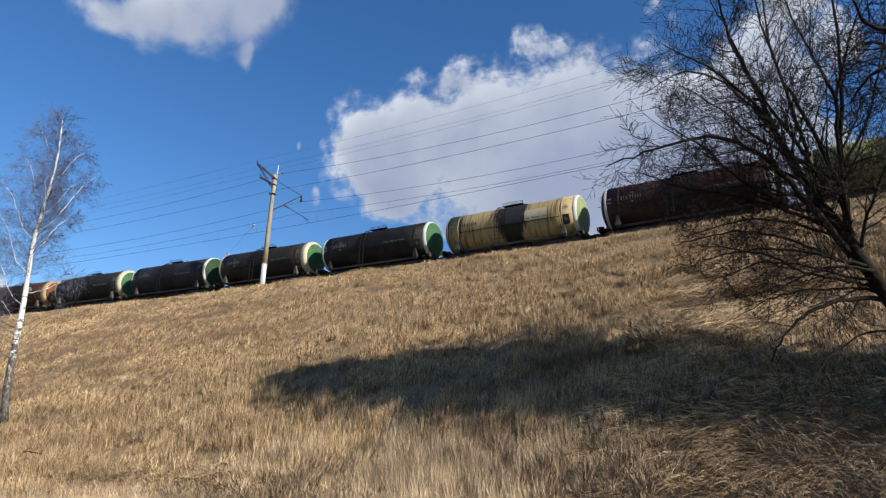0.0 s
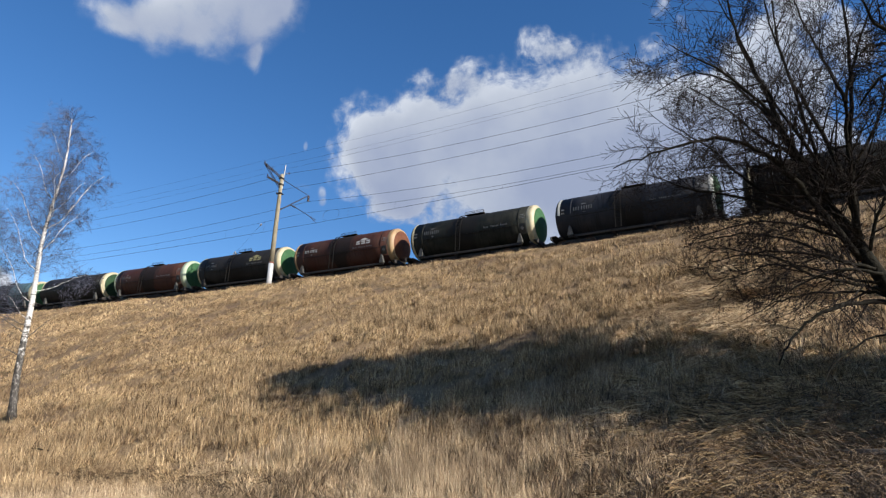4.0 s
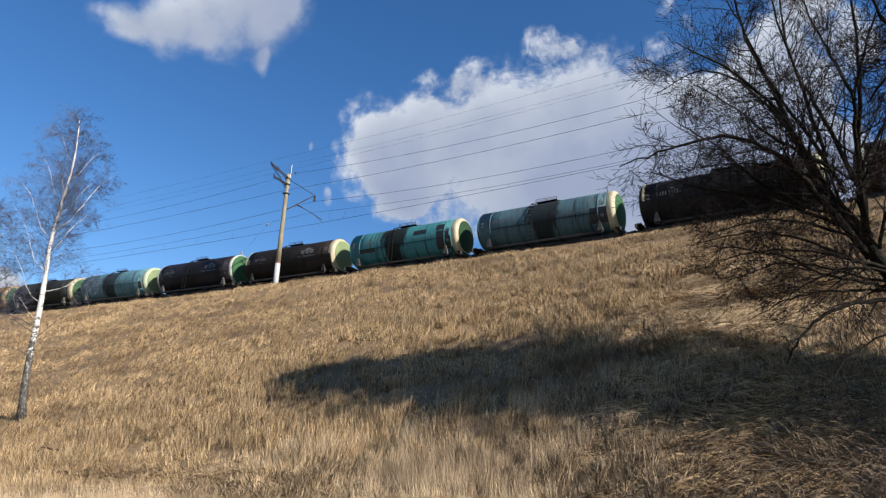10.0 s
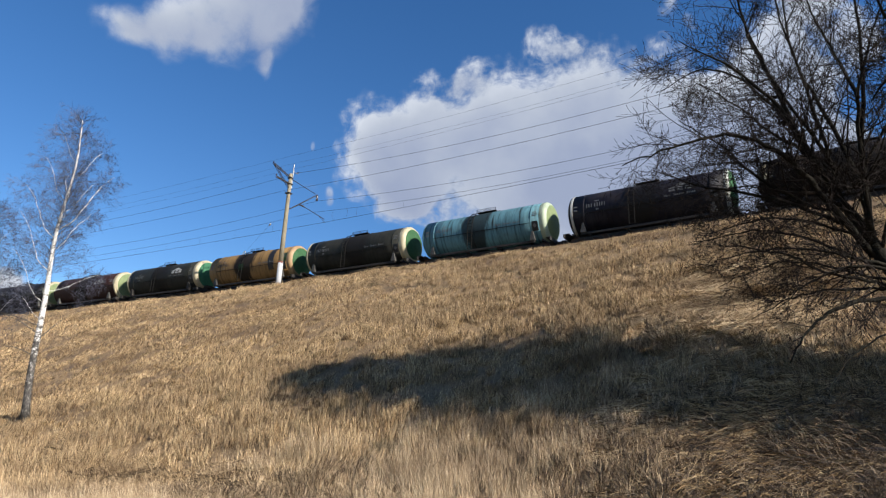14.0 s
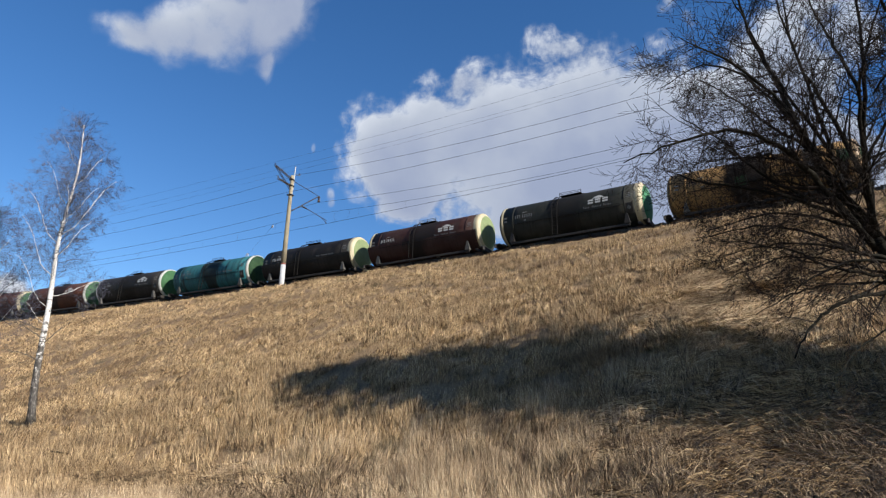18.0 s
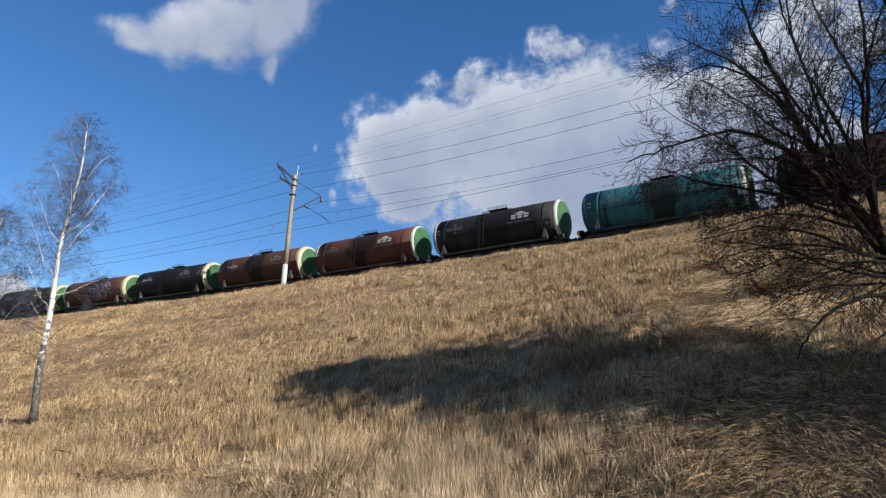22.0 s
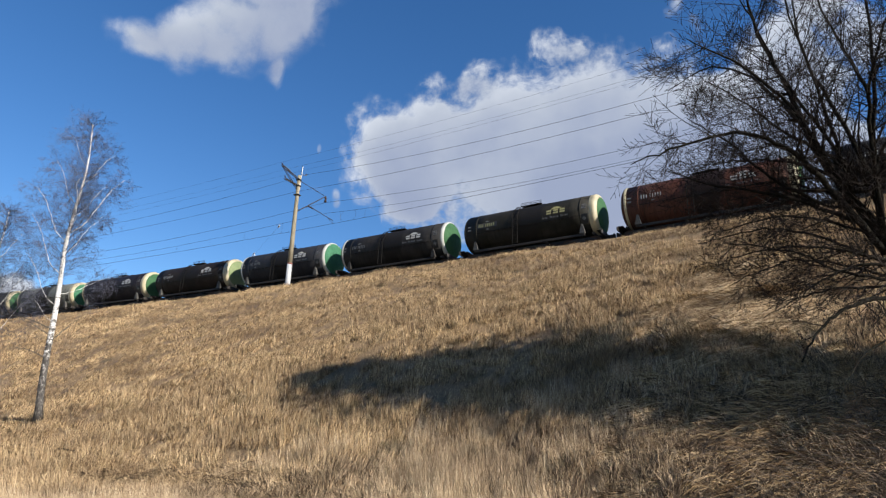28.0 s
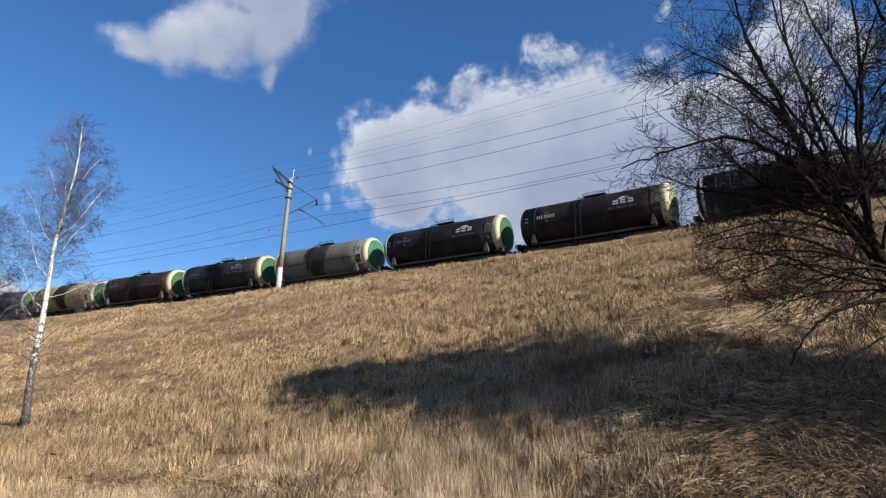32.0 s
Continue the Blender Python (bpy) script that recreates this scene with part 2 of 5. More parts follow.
# ---- mesh building ----
class Build:
    """Collects vertices and faces of one mesh."""
    def __init__(self):
        self.v, self.f = [], []

    def add(self, verts, faces):
        o = len(self.v)
        self.v += [tuple(p) for p in verts]
        self.f += [tuple(i + o for i in q) for q in faces]

    def box(self, c, size, bevel=0.01, turn=None):
        """A box with chamfered edges."""
        h = [s / 2 for s in size]
        b = min(bevel, *(x * 0.45 for x in h))
        vs, idx = [], {}
        for sx in (-1, 1):
            for sy in (-1, 1):
                for sz in (-1, 1):
                    for ax in range(3):
                        q = [sx * (h[0] - b), sy * (h[1] - b), sz * (h[2] - b)]
                        q[ax] = (sx, sy, sz)[ax] * h[ax]
                        idx[sx, sy, sz, ax] = len(vs)
                        vs.append(Vector(q))
        fs = []
        for ax in range(3):
            a1, a2 = [i for i in range(3) if i != ax]
            for s in (-1, 1):
                ring = []
                for u, w in ((-1, -1), (1, -1), (1, 1), (-1, 1)):
                    k = [0, 0, 0]
                    k[ax], k[a1], k[a2] = s, u, w
                    ring.append(idx[(*k, ax)])
                fs.append(ring if (s > 0) == (ax != 1) else ring[::-1])
        for ax in range(3):
            a1, a2 = [i for i in range(3) if i != ax]
            for u in (-1, 1):
                for w in (-1, 1):
                    ks = []
                    for s in (-1, 1):
                        k = [0, 0, 0]
                        k[ax], k[a1], k[a2] = s, u, w
                        ks.append(tuple(k))
                    fs.append([idx[(*ks[0], a1)], idx[(*ks[1], a1)], idx[(*ks[1], a2)], idx[(*ks[0], a2)]])
        for sx in (-1, 1):
            for sy in (-1, 1):
                for sz in (-1, 1):
                    fs.append([idx[sx, sy, sz, 0], idx[sx, sy, sz, 1], idx[sx, sy, sz, 2]])
        m = turn if turn is not None else Matrix.Identity(3)
        self.add([m @ p + Vector(c) for p in vs], fs)

    def tube(self, pts, radii, sides=6, caps=True):
        """A round bar along a line of points."""
        pts = [Vector(p) for p in pts]
        if isinstance(radii, (int, float)):
            radii = [radii] * len(pts)
        vs, fs = [], []
        side = None
        for i, p in enumerate(pts):
            d = (pts[min(i + 1, len(pts) - 1)] - pts[max(i - 1, 0)]).normalized()
            if side is None:
                side = d.cross(Vector((0, 0, 1)) if abs(d.z) < 0.9 else Vector((1, 0, 0))).normalized()
            else:
                side = (side - d * side.dot(d)).normalized()
            other = d.cross(side)
            for j in range(sides):
                a = 2 * math.pi * j / sides
                vs.append(p + (side * math.cos(a) + other * math.sin(a)) * radii[i])
        for i in range(len(pts) - 1):
            for j in range(sides):
                k = (j + 1) % sides
                fs.append((i * sides + j, i * sides + k, (i + 1) * sides + k, (i + 1) * sides + j))
        if caps:
            fs.append(tuple(range(sides))[::-1])
            fs.append(tuple(range((len(pts) - 1) * sides, len(pts) * sides)))
        self.add(vs, fs)

    def spin(self, profile, axis="x", seg=48, c=(0, 0, 0), closed=False):
        """A body of revolution from (along, radius) pairs."""
        vs, fs, n = [], [], len(profile)
        for a, r in profile:
            for j in range(seg):
                w = 2 * math.pi * j / seg
                u, q = r * math.cos(w), r * math.sin(w)
                vs.append({"x": (c[0] + a, c[1] + u, c[2] + q), "y": (c[0] + q, c[1] + a, c[2] + u), "z": (c[0] + u, c[1] + q, c[2] + a)}[axis])
        for i in range(n - 1 if not closed else n):
            k = (i + 1) % n
            for j in range(seg):
                l = (j + 1) % seg
                fs.append((i * seg + j, i * seg + l, k * seg + l, k * seg + j))
        if not closed:
            for i, rev in ((0, True), (n - 1, False)):
                if profile[i][1] > 1e-4:
                    ring = [i * seg + j for j in range(seg)]
                    fs.append(ring[::-1] if rev else ring)
        self.add(vs, fs)

    def mesh(self, name, mat=None, smooth=False):
        me = bpy.data.meshes.new(name)
        me.from_pydata(self.v, [], self.f)
        if mat:
            me.materials.append(mat)
        if smooth:
            me.polygons.foreach_set("use_smooth", [True] * len(me.polygons))
        me.update()
        return me


def part(name, b, mat, parent, label="", smooth=False, at=None):
    """One mesh under a thing or under a part."""
    ob = new(name, b.mesh(name, mat, smooth))
    ob.parent = parent
    if at:
        ob.location = at
    if label:
        ob["label"] = label
    return ob


def thing(name, b, mat, label, category, group="", kind="", smooth=False):
    return tagged(new(name, b.mesh(name, mat, smooth) if b else None), label, category, group, kind)


# ---- plan: the track is a gentle curve on a high embankment ----
CURVE, NEAR, RAIL = 587.7, 40.09, 15.04
S_A, S_B = -125.0, 25.0


def track_at(s):
    """Place and heading of the track's middle at s metres along it."""
    q = min(max(s, S_A), S_B)
    a = q / CURVE
    e = s - q
    return CURVE * math.sin(a) + e * math.cos(a), NEAR - CURVE * (1 - math.cos(a)) - e * math.sin(a), -a


def beside(s, lat, h=0.0):
    """A point lat metres beyond the track's middle (negative: towards the camera) and h above the rails."""
    x, y, a = track_at(s)
    return Vector((x - math.sin(a) * lat, y + math.cos(a) * lat, RAIL + h))


PROFILE_D = [-60, -32, -27, -4.6, -3.9, 3.9, 4.3, 5.2, 9.0, 14.0, 20.0, 24.5, 26.8, 29.0, 33.0, 60]
PROFILE_Z = [0, 0, 0.6, 14.2, 14.42, 14.42, 14.36, 13.95, 11.62, 8.55, 4.75, 2.0, 0.85, 0.30, 0.05, 0]


def soft_noise(x, y, size, seed):
    """Smooth value noise on arrays, -1 to 1."""
    rng = np.random.RandomState(seed)
    table = rng.uniform(-1, 1, (64, 64))
    u, v = x / size + 1000, y / size + 1000
    i, j = np.floor(u).astype(int), np.floor(v).astype(int)
    fu, fv = u - i, v - j
    fu, fv = fu * fu * (3 - 2 * fu), fv * fv * (3 - 2 * fv)
    g = lambda a, b: table[a % 64, b % 64]
    return (g(i, j) * (1 - fu) + g(i + 1, j) * fu) * (1 - fv) + (g(i, j + 1) * (1 - fu) + g(i + 1, j + 1) * fu) * fv


def ground_z(x, y):
    x, y = np.asarray(x, float), np.asarray(y, float)
    cy = NEAR - CURVE
    a = np.arctan2(x, y - cy)
    d = CURVE - np.hypot(x, y - cy)
    for s_end, past in ((S_A, a * CURVE < S_A), (S_B, a * CURVE > S_B)):
        px, py, h = track_at(s_end)
        d = np.where(past, (x - px) * math.sin(h) - (y - py) * math.cos(h), d)
    z = np.interp(d, PROFILE_D, PROFILE_Z)
    rough = np.clip((d - 4.3) / 3.0, 0, 1) * np.clip((70 - d) / 10, 0, 1)
    bumps = 0.20 * soft_noise(x, y, 7.0, 1) + 0.10 * soft_noise(x, y, 2.6, 2) + 0.05 * soft_noise(x, y, 0.9, 3)
    return z + rough * bumps * np.clip((90 + x) / 20, 0.3, 1)


def ground_at(x, y):
    return float(ground_z(x, y))


def build_ground():
    s = np.concatenate([np.arange(-900, -130, 40.0), np.arange(-130, -100, 3.0), np.arange(-100, 16, 0.6), np.arange(16, 60, 4.0), np.arange(60, 940, 40.0)])
    d = np.concatenate([[-2600, -1200, -500, -200, -90, -60, -40, -32, -27, -20, -12, -4.6, -3.9, 0, 3.9], np.arange(4.3, 34, 0.55), [36, 39, 42, 46, 52, 60, 75, 100, 150, 250, 400, 560]])
    base = np.array([track_at(v) for v in s])
    x = base[:, 0][:, None] + np.sin(base[:, 2])[:, None] * d[None, :]
    y = base[:, 1][:, None] - np.cos(base[:, 2])[:, None] * d[None, :]
    z = ground_z(x, y)
    n, m = x.shape
    i = np.arange((n - 1) * m).reshape(n - 1, m)[:, :-1].ravel()
    me = bpy.data.meshes.new("ground")
    me.from_pydata(np.stack([x, y, z], -1).reshape(-1, 3).tolist(), [], np.stack([i, i + 1, i + m + 1, i + m], -1).tolist())
    me.materials.append(SOIL)
    me.polygons.foreach_set("use_smooth", [True] * len(me.polygons))
    tagged(new("ground", me), "high railway embankment covered in matted dry grass", "ground", kind="structure")


build_ground()


# ---- track bed ----
def sweep(b, section, s0, s1, step, closed=True):
    """A section of (lat, height) pairs carried along the track."""
    ss = np.arange(s0, s1 + 0.01, step)
    n = len(section)
    vs = [beside(s, l, h) for s in ss for l, h in section]
    fs = [(i * n + j, i * n + (j + 1) % n, (i + 1) * n + (j + 1) % n, (i + 1) * n + j) for i in range(len(ss) - 1) for j in range(n if closed else n - 1)]
    b.add(vs, fs)


def build_track():
    b = Build()
    sweep(b, [(-3.2, -0.70), (-1.9, -0.26), (1.9, -0.26), (3.2, -0.70)], -480, 440, 4.0)
    thing("ballast_bed", b, BALLAST, "grey crushed-stone ballast bed along the top of the embankment", "ballast", kind="structure")
    for side in (-0.76, 0.76):
        b = Build()
        sweep(b, [(side - 0.065, -0.18), (side + 0.065, -0.18), (side + 0.012, -0.15), (side + 0.012, -0.05), (side + 0.036, -0.035), (side + 0.036, 0.0), (side - 0.036, 0.0), (side - 0.036, -0.035), (side - 0.012, -0.05), (side - 0.012, -0.15)], -480, 440, 4.0)
        thing("rail", b, RUST, "rust-brown steel rail on the ballast bed", "rail", group="rails of the track", kind="structure")


build_track()


# ---- the train ----
R, HALF, MID = 1.5, 4.93, 2.65        # tank radius, half length between the rims, height of its middle over the rails
PITCH, FIRST = 12.02, -6.807


def on_barrel(b, x0, x1, h0, h1, r=R + 0.009, side=-1, ragged=None):
    """A patch of paint on the barrel between two heights over its middle."""
    a0, a1 = math.asin(h0 / R), math.asin(h1 / R)
    steps = max(1, math.ceil((a1 - a0) / 0.05))
    vs = []
    for i in range(steps + 1):
        a = a0 + (a1 - a0) * i / steps
        for x in (x0, x1):
            if ragged:
                x += ragged.uniform(-0.03, 0.03)
            vs.append((x, side * r * math.cos(a), MID + r * math.sin(a)))
    b.add(vs, [(2 * i, 2 * i + 1, 2 * i + 3, 2 * i + 2) for i in range(steps)])


def head(sgn, a0, a1, off=0.0):
    """The dished end of the tank, from the rim inwards."""
    n = 12
    out = []
    for i in range(n + 1):
        a = radians(a0 + (a1 - a0) * i / n)
        out.append((sgn * (HALF + 0.46 * math.sin(a) + off * math.sin(a)), max(R * math.cos(a) ** 0.8 + off * math.cos(a), 0.001)))
    return out


def band_ring(sgn, wide):
    """The painted ring round a tank end: on the barrel's edge and on the outer part of the dished end."""
    b = Build()
    on_barrel_w, inner = {2: (0.24, 36), 1: (0.07, 24), 0: (0.13, 5)}[wide]
    b.spin([(sgn * (HALF - on_barrel_w), R + 0.002), (sgn * (HALF - on_barrel_w + 0.01), R + 0.007)] + head(sgn, 0, inner, 0.007) + [head(sgn, inner, inner + 1, 0.001)[-1]], "x", 64, (0, 0, MID), closed=True)
    return b


def jacket_shell(x0, x1, a0, a1, r, inner):
    """A shell round the belly of the barrel, closed at both ends."""
    b = Build()
    n = 28
    vs = []
    for i in range(n + 1):
        a = radians(a0 + (a1 - a0) * i / n)
        for x, q in ((x0, inner), (x0, r), (x1, r), (x1, inner)):
            vs.append((x, q * math.cos(a), MID + q * math.sin(a)))
    fs = [(4 * i + j, 4 * i + j + 1, 4 * i + j + 5, 4 * i + j + 4) for i in range(n) for j in range(3)]
    b.add(vs, fs + [(0, 1, 2, 3), (4 * n + 3, 4 * n + 2, 4 * n + 1, 4 * n)])
    return b


def build_wagon():
    root = tagged(new("tank_wagon"), "tank wagon", "tank wagon", "wagons of the oil train")
    b = Build()
    b.spin([(-HALF, R)] + [(x, R) for x in (-3.2, -1.6, 0, 1.6, 3.2)] + [(HALF, R)], "x", 64, (0, 0, MID))
    part("barrel", b, TANK["black"], root, smooth=True)
    for sgn in (1, -1):
        b = Build()
        b.spin(head(sgn, 0, 88), "x", 64, (0, 0, MID))
        part("end_cap", b, CAP["green"], root, smooth=True)
        part("end_band", band_ring(sgn, 2 if sgn > 0 else 0), BAND["white"], root, smooth=True)
    for x in (-4.05, 4.05):
        b = Build()
        b.spin([(x - 0.06, R + 0.002), (x - 0.055, R + 0.016), (x + 0.055, R + 0.016), (x + 0.06, R + 0.002)], "x", 48, (0, 0, MID))
        part("strap", b, STEEL, root, smooth=True)
    # hatch and walkway on the top
    b = Build()
    b.spin([(1.40, 0.30), (1.56, 0.30), (1.58, 0.36), (1.62, 0.36), (1.65, 0.30), (1.69, 0.12), (1.70, 0.001)], "z", 20, (0.15, 0, MID))
    part("hatch", b, STEEL, root, smooth=True)
    for y in (-0.52, 0.52):
        b = Build()
        b.box((0.1, y, MID + 1.50), (1.6, 0.34, 0.04))
        for x in (-0.6, 0.1, 0.8):
            b.box((x, y * 0.9, MID + 1.40), (0.06, 0.06, 0.24))
        part("walkway", b, STEEL, root)
        b = Build()
        for h in (1.60, 1.71):
            b.tube([(-0.7, y * 1.3, MID + h), (0.9, y * 1.3, MID + h)], 0.016, 5)
        for x in (-0.7, 0.1, 0.9):
            b.tube([(x, y * 1.3, MID + 1.48), (x, y * 1.3, MID + 1.71)], 0.018, 5)
        part("handrail", b, STEEL, root)
    for x in (-0.62, 0.85):
        b = Build()
        b.spin([(1.42, 0.09), (1.58, 0.09), (1.62, 0.13), (1.67, 0.13), (1.69, 0.02)], "z", 12, (x, 0.1, MID))
        part("valve", b, STEEL, root, smooth=True)
    for y in (-1, 1):
        b = Build()
        for x in (-0.95, -0.58):
            pts = [(x, y * (R + 0.13) * math.cos(a), MID + (R + 0.13) * math.sin(a)) for a in [radians(v) for v in (75, 55, 35, 15, 0)]] + [(x, y * (R + 0.13), 1.0)]
            b.tube(pts, 0.028, 5)
        for i in range(11):
            h = 1.05 + i * 0.28
            a = math.asin(max(min((h - MID) / (R + 0.13), 0.95), 0.0))
            yy = y * (R + 0.13) * math.cos(a)
            b.tube([(-0.95, yy, h), (-0.58, yy, h)], 0.018, 5)
        part("ladder", b, OILY, root)
        b = Build()
        b.tube([(-4.0, y * (R + 0.03), MID - 0.35), (4.0, y * (R + 0.03), MID - 0.35)], 0.022, 5)
        part("side_rail", b, OILY, root)
    # underframe
    b = Build()
    b.box((0, 0, 0.93), (11.0, 0.62, 0.34), 0.02)
    for y in (-1.25, 1.25):
        b.box((0, y, 0.98), (8.6, 0.10, 0.16), 0.015)
    for x in (-4.9, -3.9, -1.3, 1.3, 3.9, 4.9):
        b.box((x, 0, 0.98), (0.16, 2.6, 0.16), 0.015)
    part("underframe", b, STEEL, root)
    for x in (-4.15, 4.15):
        for y in (-1, 1):
            b = Build()
            vs = [(x - 0.20, y * 1.38, 1.06), (x + 0.20, y * 1.38, 1.06), (x + 0.05, y * 1.40, 1.72), (x - 0.05, y * 1.40, 1.72),
                  (x - 0.20, y * 1.10, 1.06), (x + 0.20, y * 1.10, 1.06), (x + 0.05, y * 1.22, 1.66), (x - 0.05, y * 1.22, 1.66)]
            b.add(vs, [(0, 1, 2, 3), (5, 4, 7, 6), (1, 5, 6, 2), (4, 0, 3, 7), (3, 2, 6, 7), (4, 5, 1, 0)])
            part("saddle", b, LIGHT_STEEL, root)
    for sgn in (-1, 1):
        b = Build()
        b.box((sgn * 5.35, 0, 1.10), (0.42, 2.7, 0.06), 0.01)
        b.box((sgn * 5.50, 0, 0.96), (0.10, 2.9, 0.26), 0.02)
        part("end_beam", b, STEEL, root)
        b = Build()
        b.box((sgn * 5.72, 0, 0.98), (0.50, 0.22, 0.24), 0.03)
        b.box((sgn * 5.93, 0.04, 0.98), (0.14, 0.34, 0.34), 0.05)
        part("coupler", b, STEEL, root)
        bogie = part("bogie", bolster(), STEEL, root, at=(sgn * 3.9, 0, 0))
        for y in (-1.02, 1.02):
            part("side_frame", side_frame(y), STEEL, bogie)
        for dx in (-0.925, 0.925):
            b = Build()
            b.tube([(dx, -1.05, 0.475), (dx, 1.05, 0.475)], 0.085, 10)
            for y in (-0.79, 0.79):
                k = 1 if y > 0 else -1
                b.spin([(y - 0.065, 0.12), (y - 0.065, 0.46), (y - k * 0.065, 0.475), (y + 0.065, 0.47), (y + 0.065, 0.12)], "y", 28, (dx, 0, 0.475))
            part("wheelset", b, RUST, bogie, "steel wheelset with worn bright treads")
    # lettering, as plain bars
    b = Build()
    for i in range(3):
        on_barrel(b, -3.82 + i * 0.165, -3.755 + i * 0.165, 0.04, 0.31)
    part("number_marking", b, MARK["white"], root, "row of painted bars")
    b = Build()
    for i in range(5):
        on_barrel(b, -3.25 + i * 0.165, -3.185 + i * 0.165, 0.04, 0.31)
    part("number_marking", b, MARK["white"], root, "row of painted bars")
    for name, x0, x1, h0, h1 in (("road_mark", -3.25, -2.95, 0.44, 0.51), ("load_mark", -3.15, -2.97, -0.20, -0.10), ("end_code", -4.72, -4.47, 0.16, 0.27), ("end_code", -4.72, -4.47, -0.10, 0.01)):
        b = Build()
        on_barrel(b, x0, x1, h0, h1)
        part(name, b, MARK["faded"], root)
    b = Build()
    for i in range(3):
        x = 1.62 + i * 0.50
        on_barrel(b, x, x + 0.37, 0.33, 0.46)
        on_barrel(b, x, x + 0.37, 0.14, 0.27)
    for i in range(10):
        x = 1.93 + i * 0.08
        on_barrel(b, x, x + 0.08, 0.50, 0.53 + 0.17 * math.sin(math.pi * (i + 0.5) / 10))
    part("emblem", b, MARK["white"], root, "painted emblem of an arc over three blocks")
    for x, w in ((1.30, 0.5), (1.90, 0.7), (2.70, 0.65)):
        b = Build()
        for j in range(int(w / 0.11)):
            on_barrel(b, x + j * 0.11, x + j * 0.11 + 0.06, -0.16, 0.0 if j == 0 else -0.05)
        part("owner_line", b, MARK["faded"], root, "faded line of painted bars")
    for h, w in ((0.42, 0.30), (0.28, 0.42), (0.16, 0.36)):
        b = Build()
        on_barrel(b, 4.15 + 0.1 * h, 4.15 + 0.1 * h + w, h, h + 0.055)
        part("test_line", b, MARK["faded"], root, "faded line of painted bars")
    # hazard plate: a square standing on its corner, on a dark ground
    b = Build()
    on_barrel(b, 4.12, 4.60, -0.90, -0.25, R + 0.008)
    plate = part("hazard_panel", b, MARK["black"], root, "dark square panel")
    b = Build()
    mid, r = -0.55, R + 0.013
    turn = lambda dx, dh: (4.35 + dx, -r * math.cos(math.asin((mid + dh) / R)), MID + r * (mid + dh) / R)
    b.add([turn(-0.15, 0), turn(0, -0.15), turn(0.15, 0), turn(0, 0.15)], [(0, 1, 2, 3)])
    part("hazard_diamond", b, MARK["faded"], plate, "faded pale diamond plate")
    return root


def side_frame(y):
    b = Build()
    if y:
        b.box((0, y, 0.62), (0.62, 0.16, 0.26), 0.03)
        for sgn in (-1, 1):
            b.box((sgn * 0.60, y, 0.66), (0.86, 0.14, 0.16), 0.03, Matrix.Rotation(sgn * 0.16, 3, "Y"))
            b.box((sgn * 0.925, y, 0.50), (0.30, 0.18, 0.26), 0.04)
            b.tube([(sgn * 0.18, y, 0.36), (sgn * 0.18, y, 0.60)], 0.09, 10)
        b.box((0, y, 0.33), (0.80, 0.16, 0.10), 0.02)
    return b


def bolster():
    b = Build()
    b.box((0, 0, 0.64), (0.46, 2.0, 0.24), 0.04)
    b.spin([(0.66, 0.18), (0.80, 0.18)], "z", 16)
    return b


# body, band, cap, emblem (white, yellow, faded or none), number colour
WAGONS = [
    ("lime", "cream", "green", "", "faded"), ("maroon", "white", "green", "", "faded"), ("cream", "white", "pale", "", "black"), ("black", "white", "green", "", "faded"),
    ("olive", "cream", "green", "", "faded"), ("blue_grey", "white", "dark_green", "", "faded"), ("black_green", "cream", "green", "", "faded"), ("red_brown", "orange", "rust", "white", "white"),
    ("dark_grey", "cream", "green", "yellow", "faded"), ("red_brown", "pale_green", "green", "", "faded"), ("black", "cream", "dark_green", "", "faded"), ("grey_blue", "cream", "green", "", "faded"),
    ("teal", "cream", "dark_green", "", "faded"), ("brown", "cream", "pale", "faded", "faded"), ("navy", "white", "green", "faded", "faded"), ("light_blue", "pale_green", "pale", "", "faded"),
    ("grey_green", "cream", "green", "", "faded"), ("tan", "orange", "green", "", "black"), ("grey_green", "cream", "bright_green", "white", "faded"), ("maroon", "cream", "pale", "white", "white"),
    ("black", "cream", "pale", "", "white"), ("dark_teal", "white", "dark_green", "", "faded"), ("dark_grey", "white", "green", "white", "faded"), ("rust_brown", "white", "green", "white", "faded"),
    ("rust_brown", "cream", "green", "faded", "white"), ("black", "cream", "green", "faded", "white"), ("rust_brown", "cream", "green", "white", "white"), ("olive", "cream", "green", "yellow", "yellow"),
    ("dark_grey", "white", "green", "white", "faded"), ("blue_grey", "white", "bright_green", "white", "faded"), ("brown", "cream", "pale", "white", "white"), ("navy", "cream", "green", "white", "faded"),
    ("light_grey", "cream", "bright_green", "", "faded"), ("grey_green", "cream", "green", "faded", "faded"), ("maroon", "cream", "green", "", "faded"), ("cream", "cream", "green", "", "black"),
    ("dark_grey", "white", "green", "", "faded"), ("black", "cream", "green", "", "faded")]


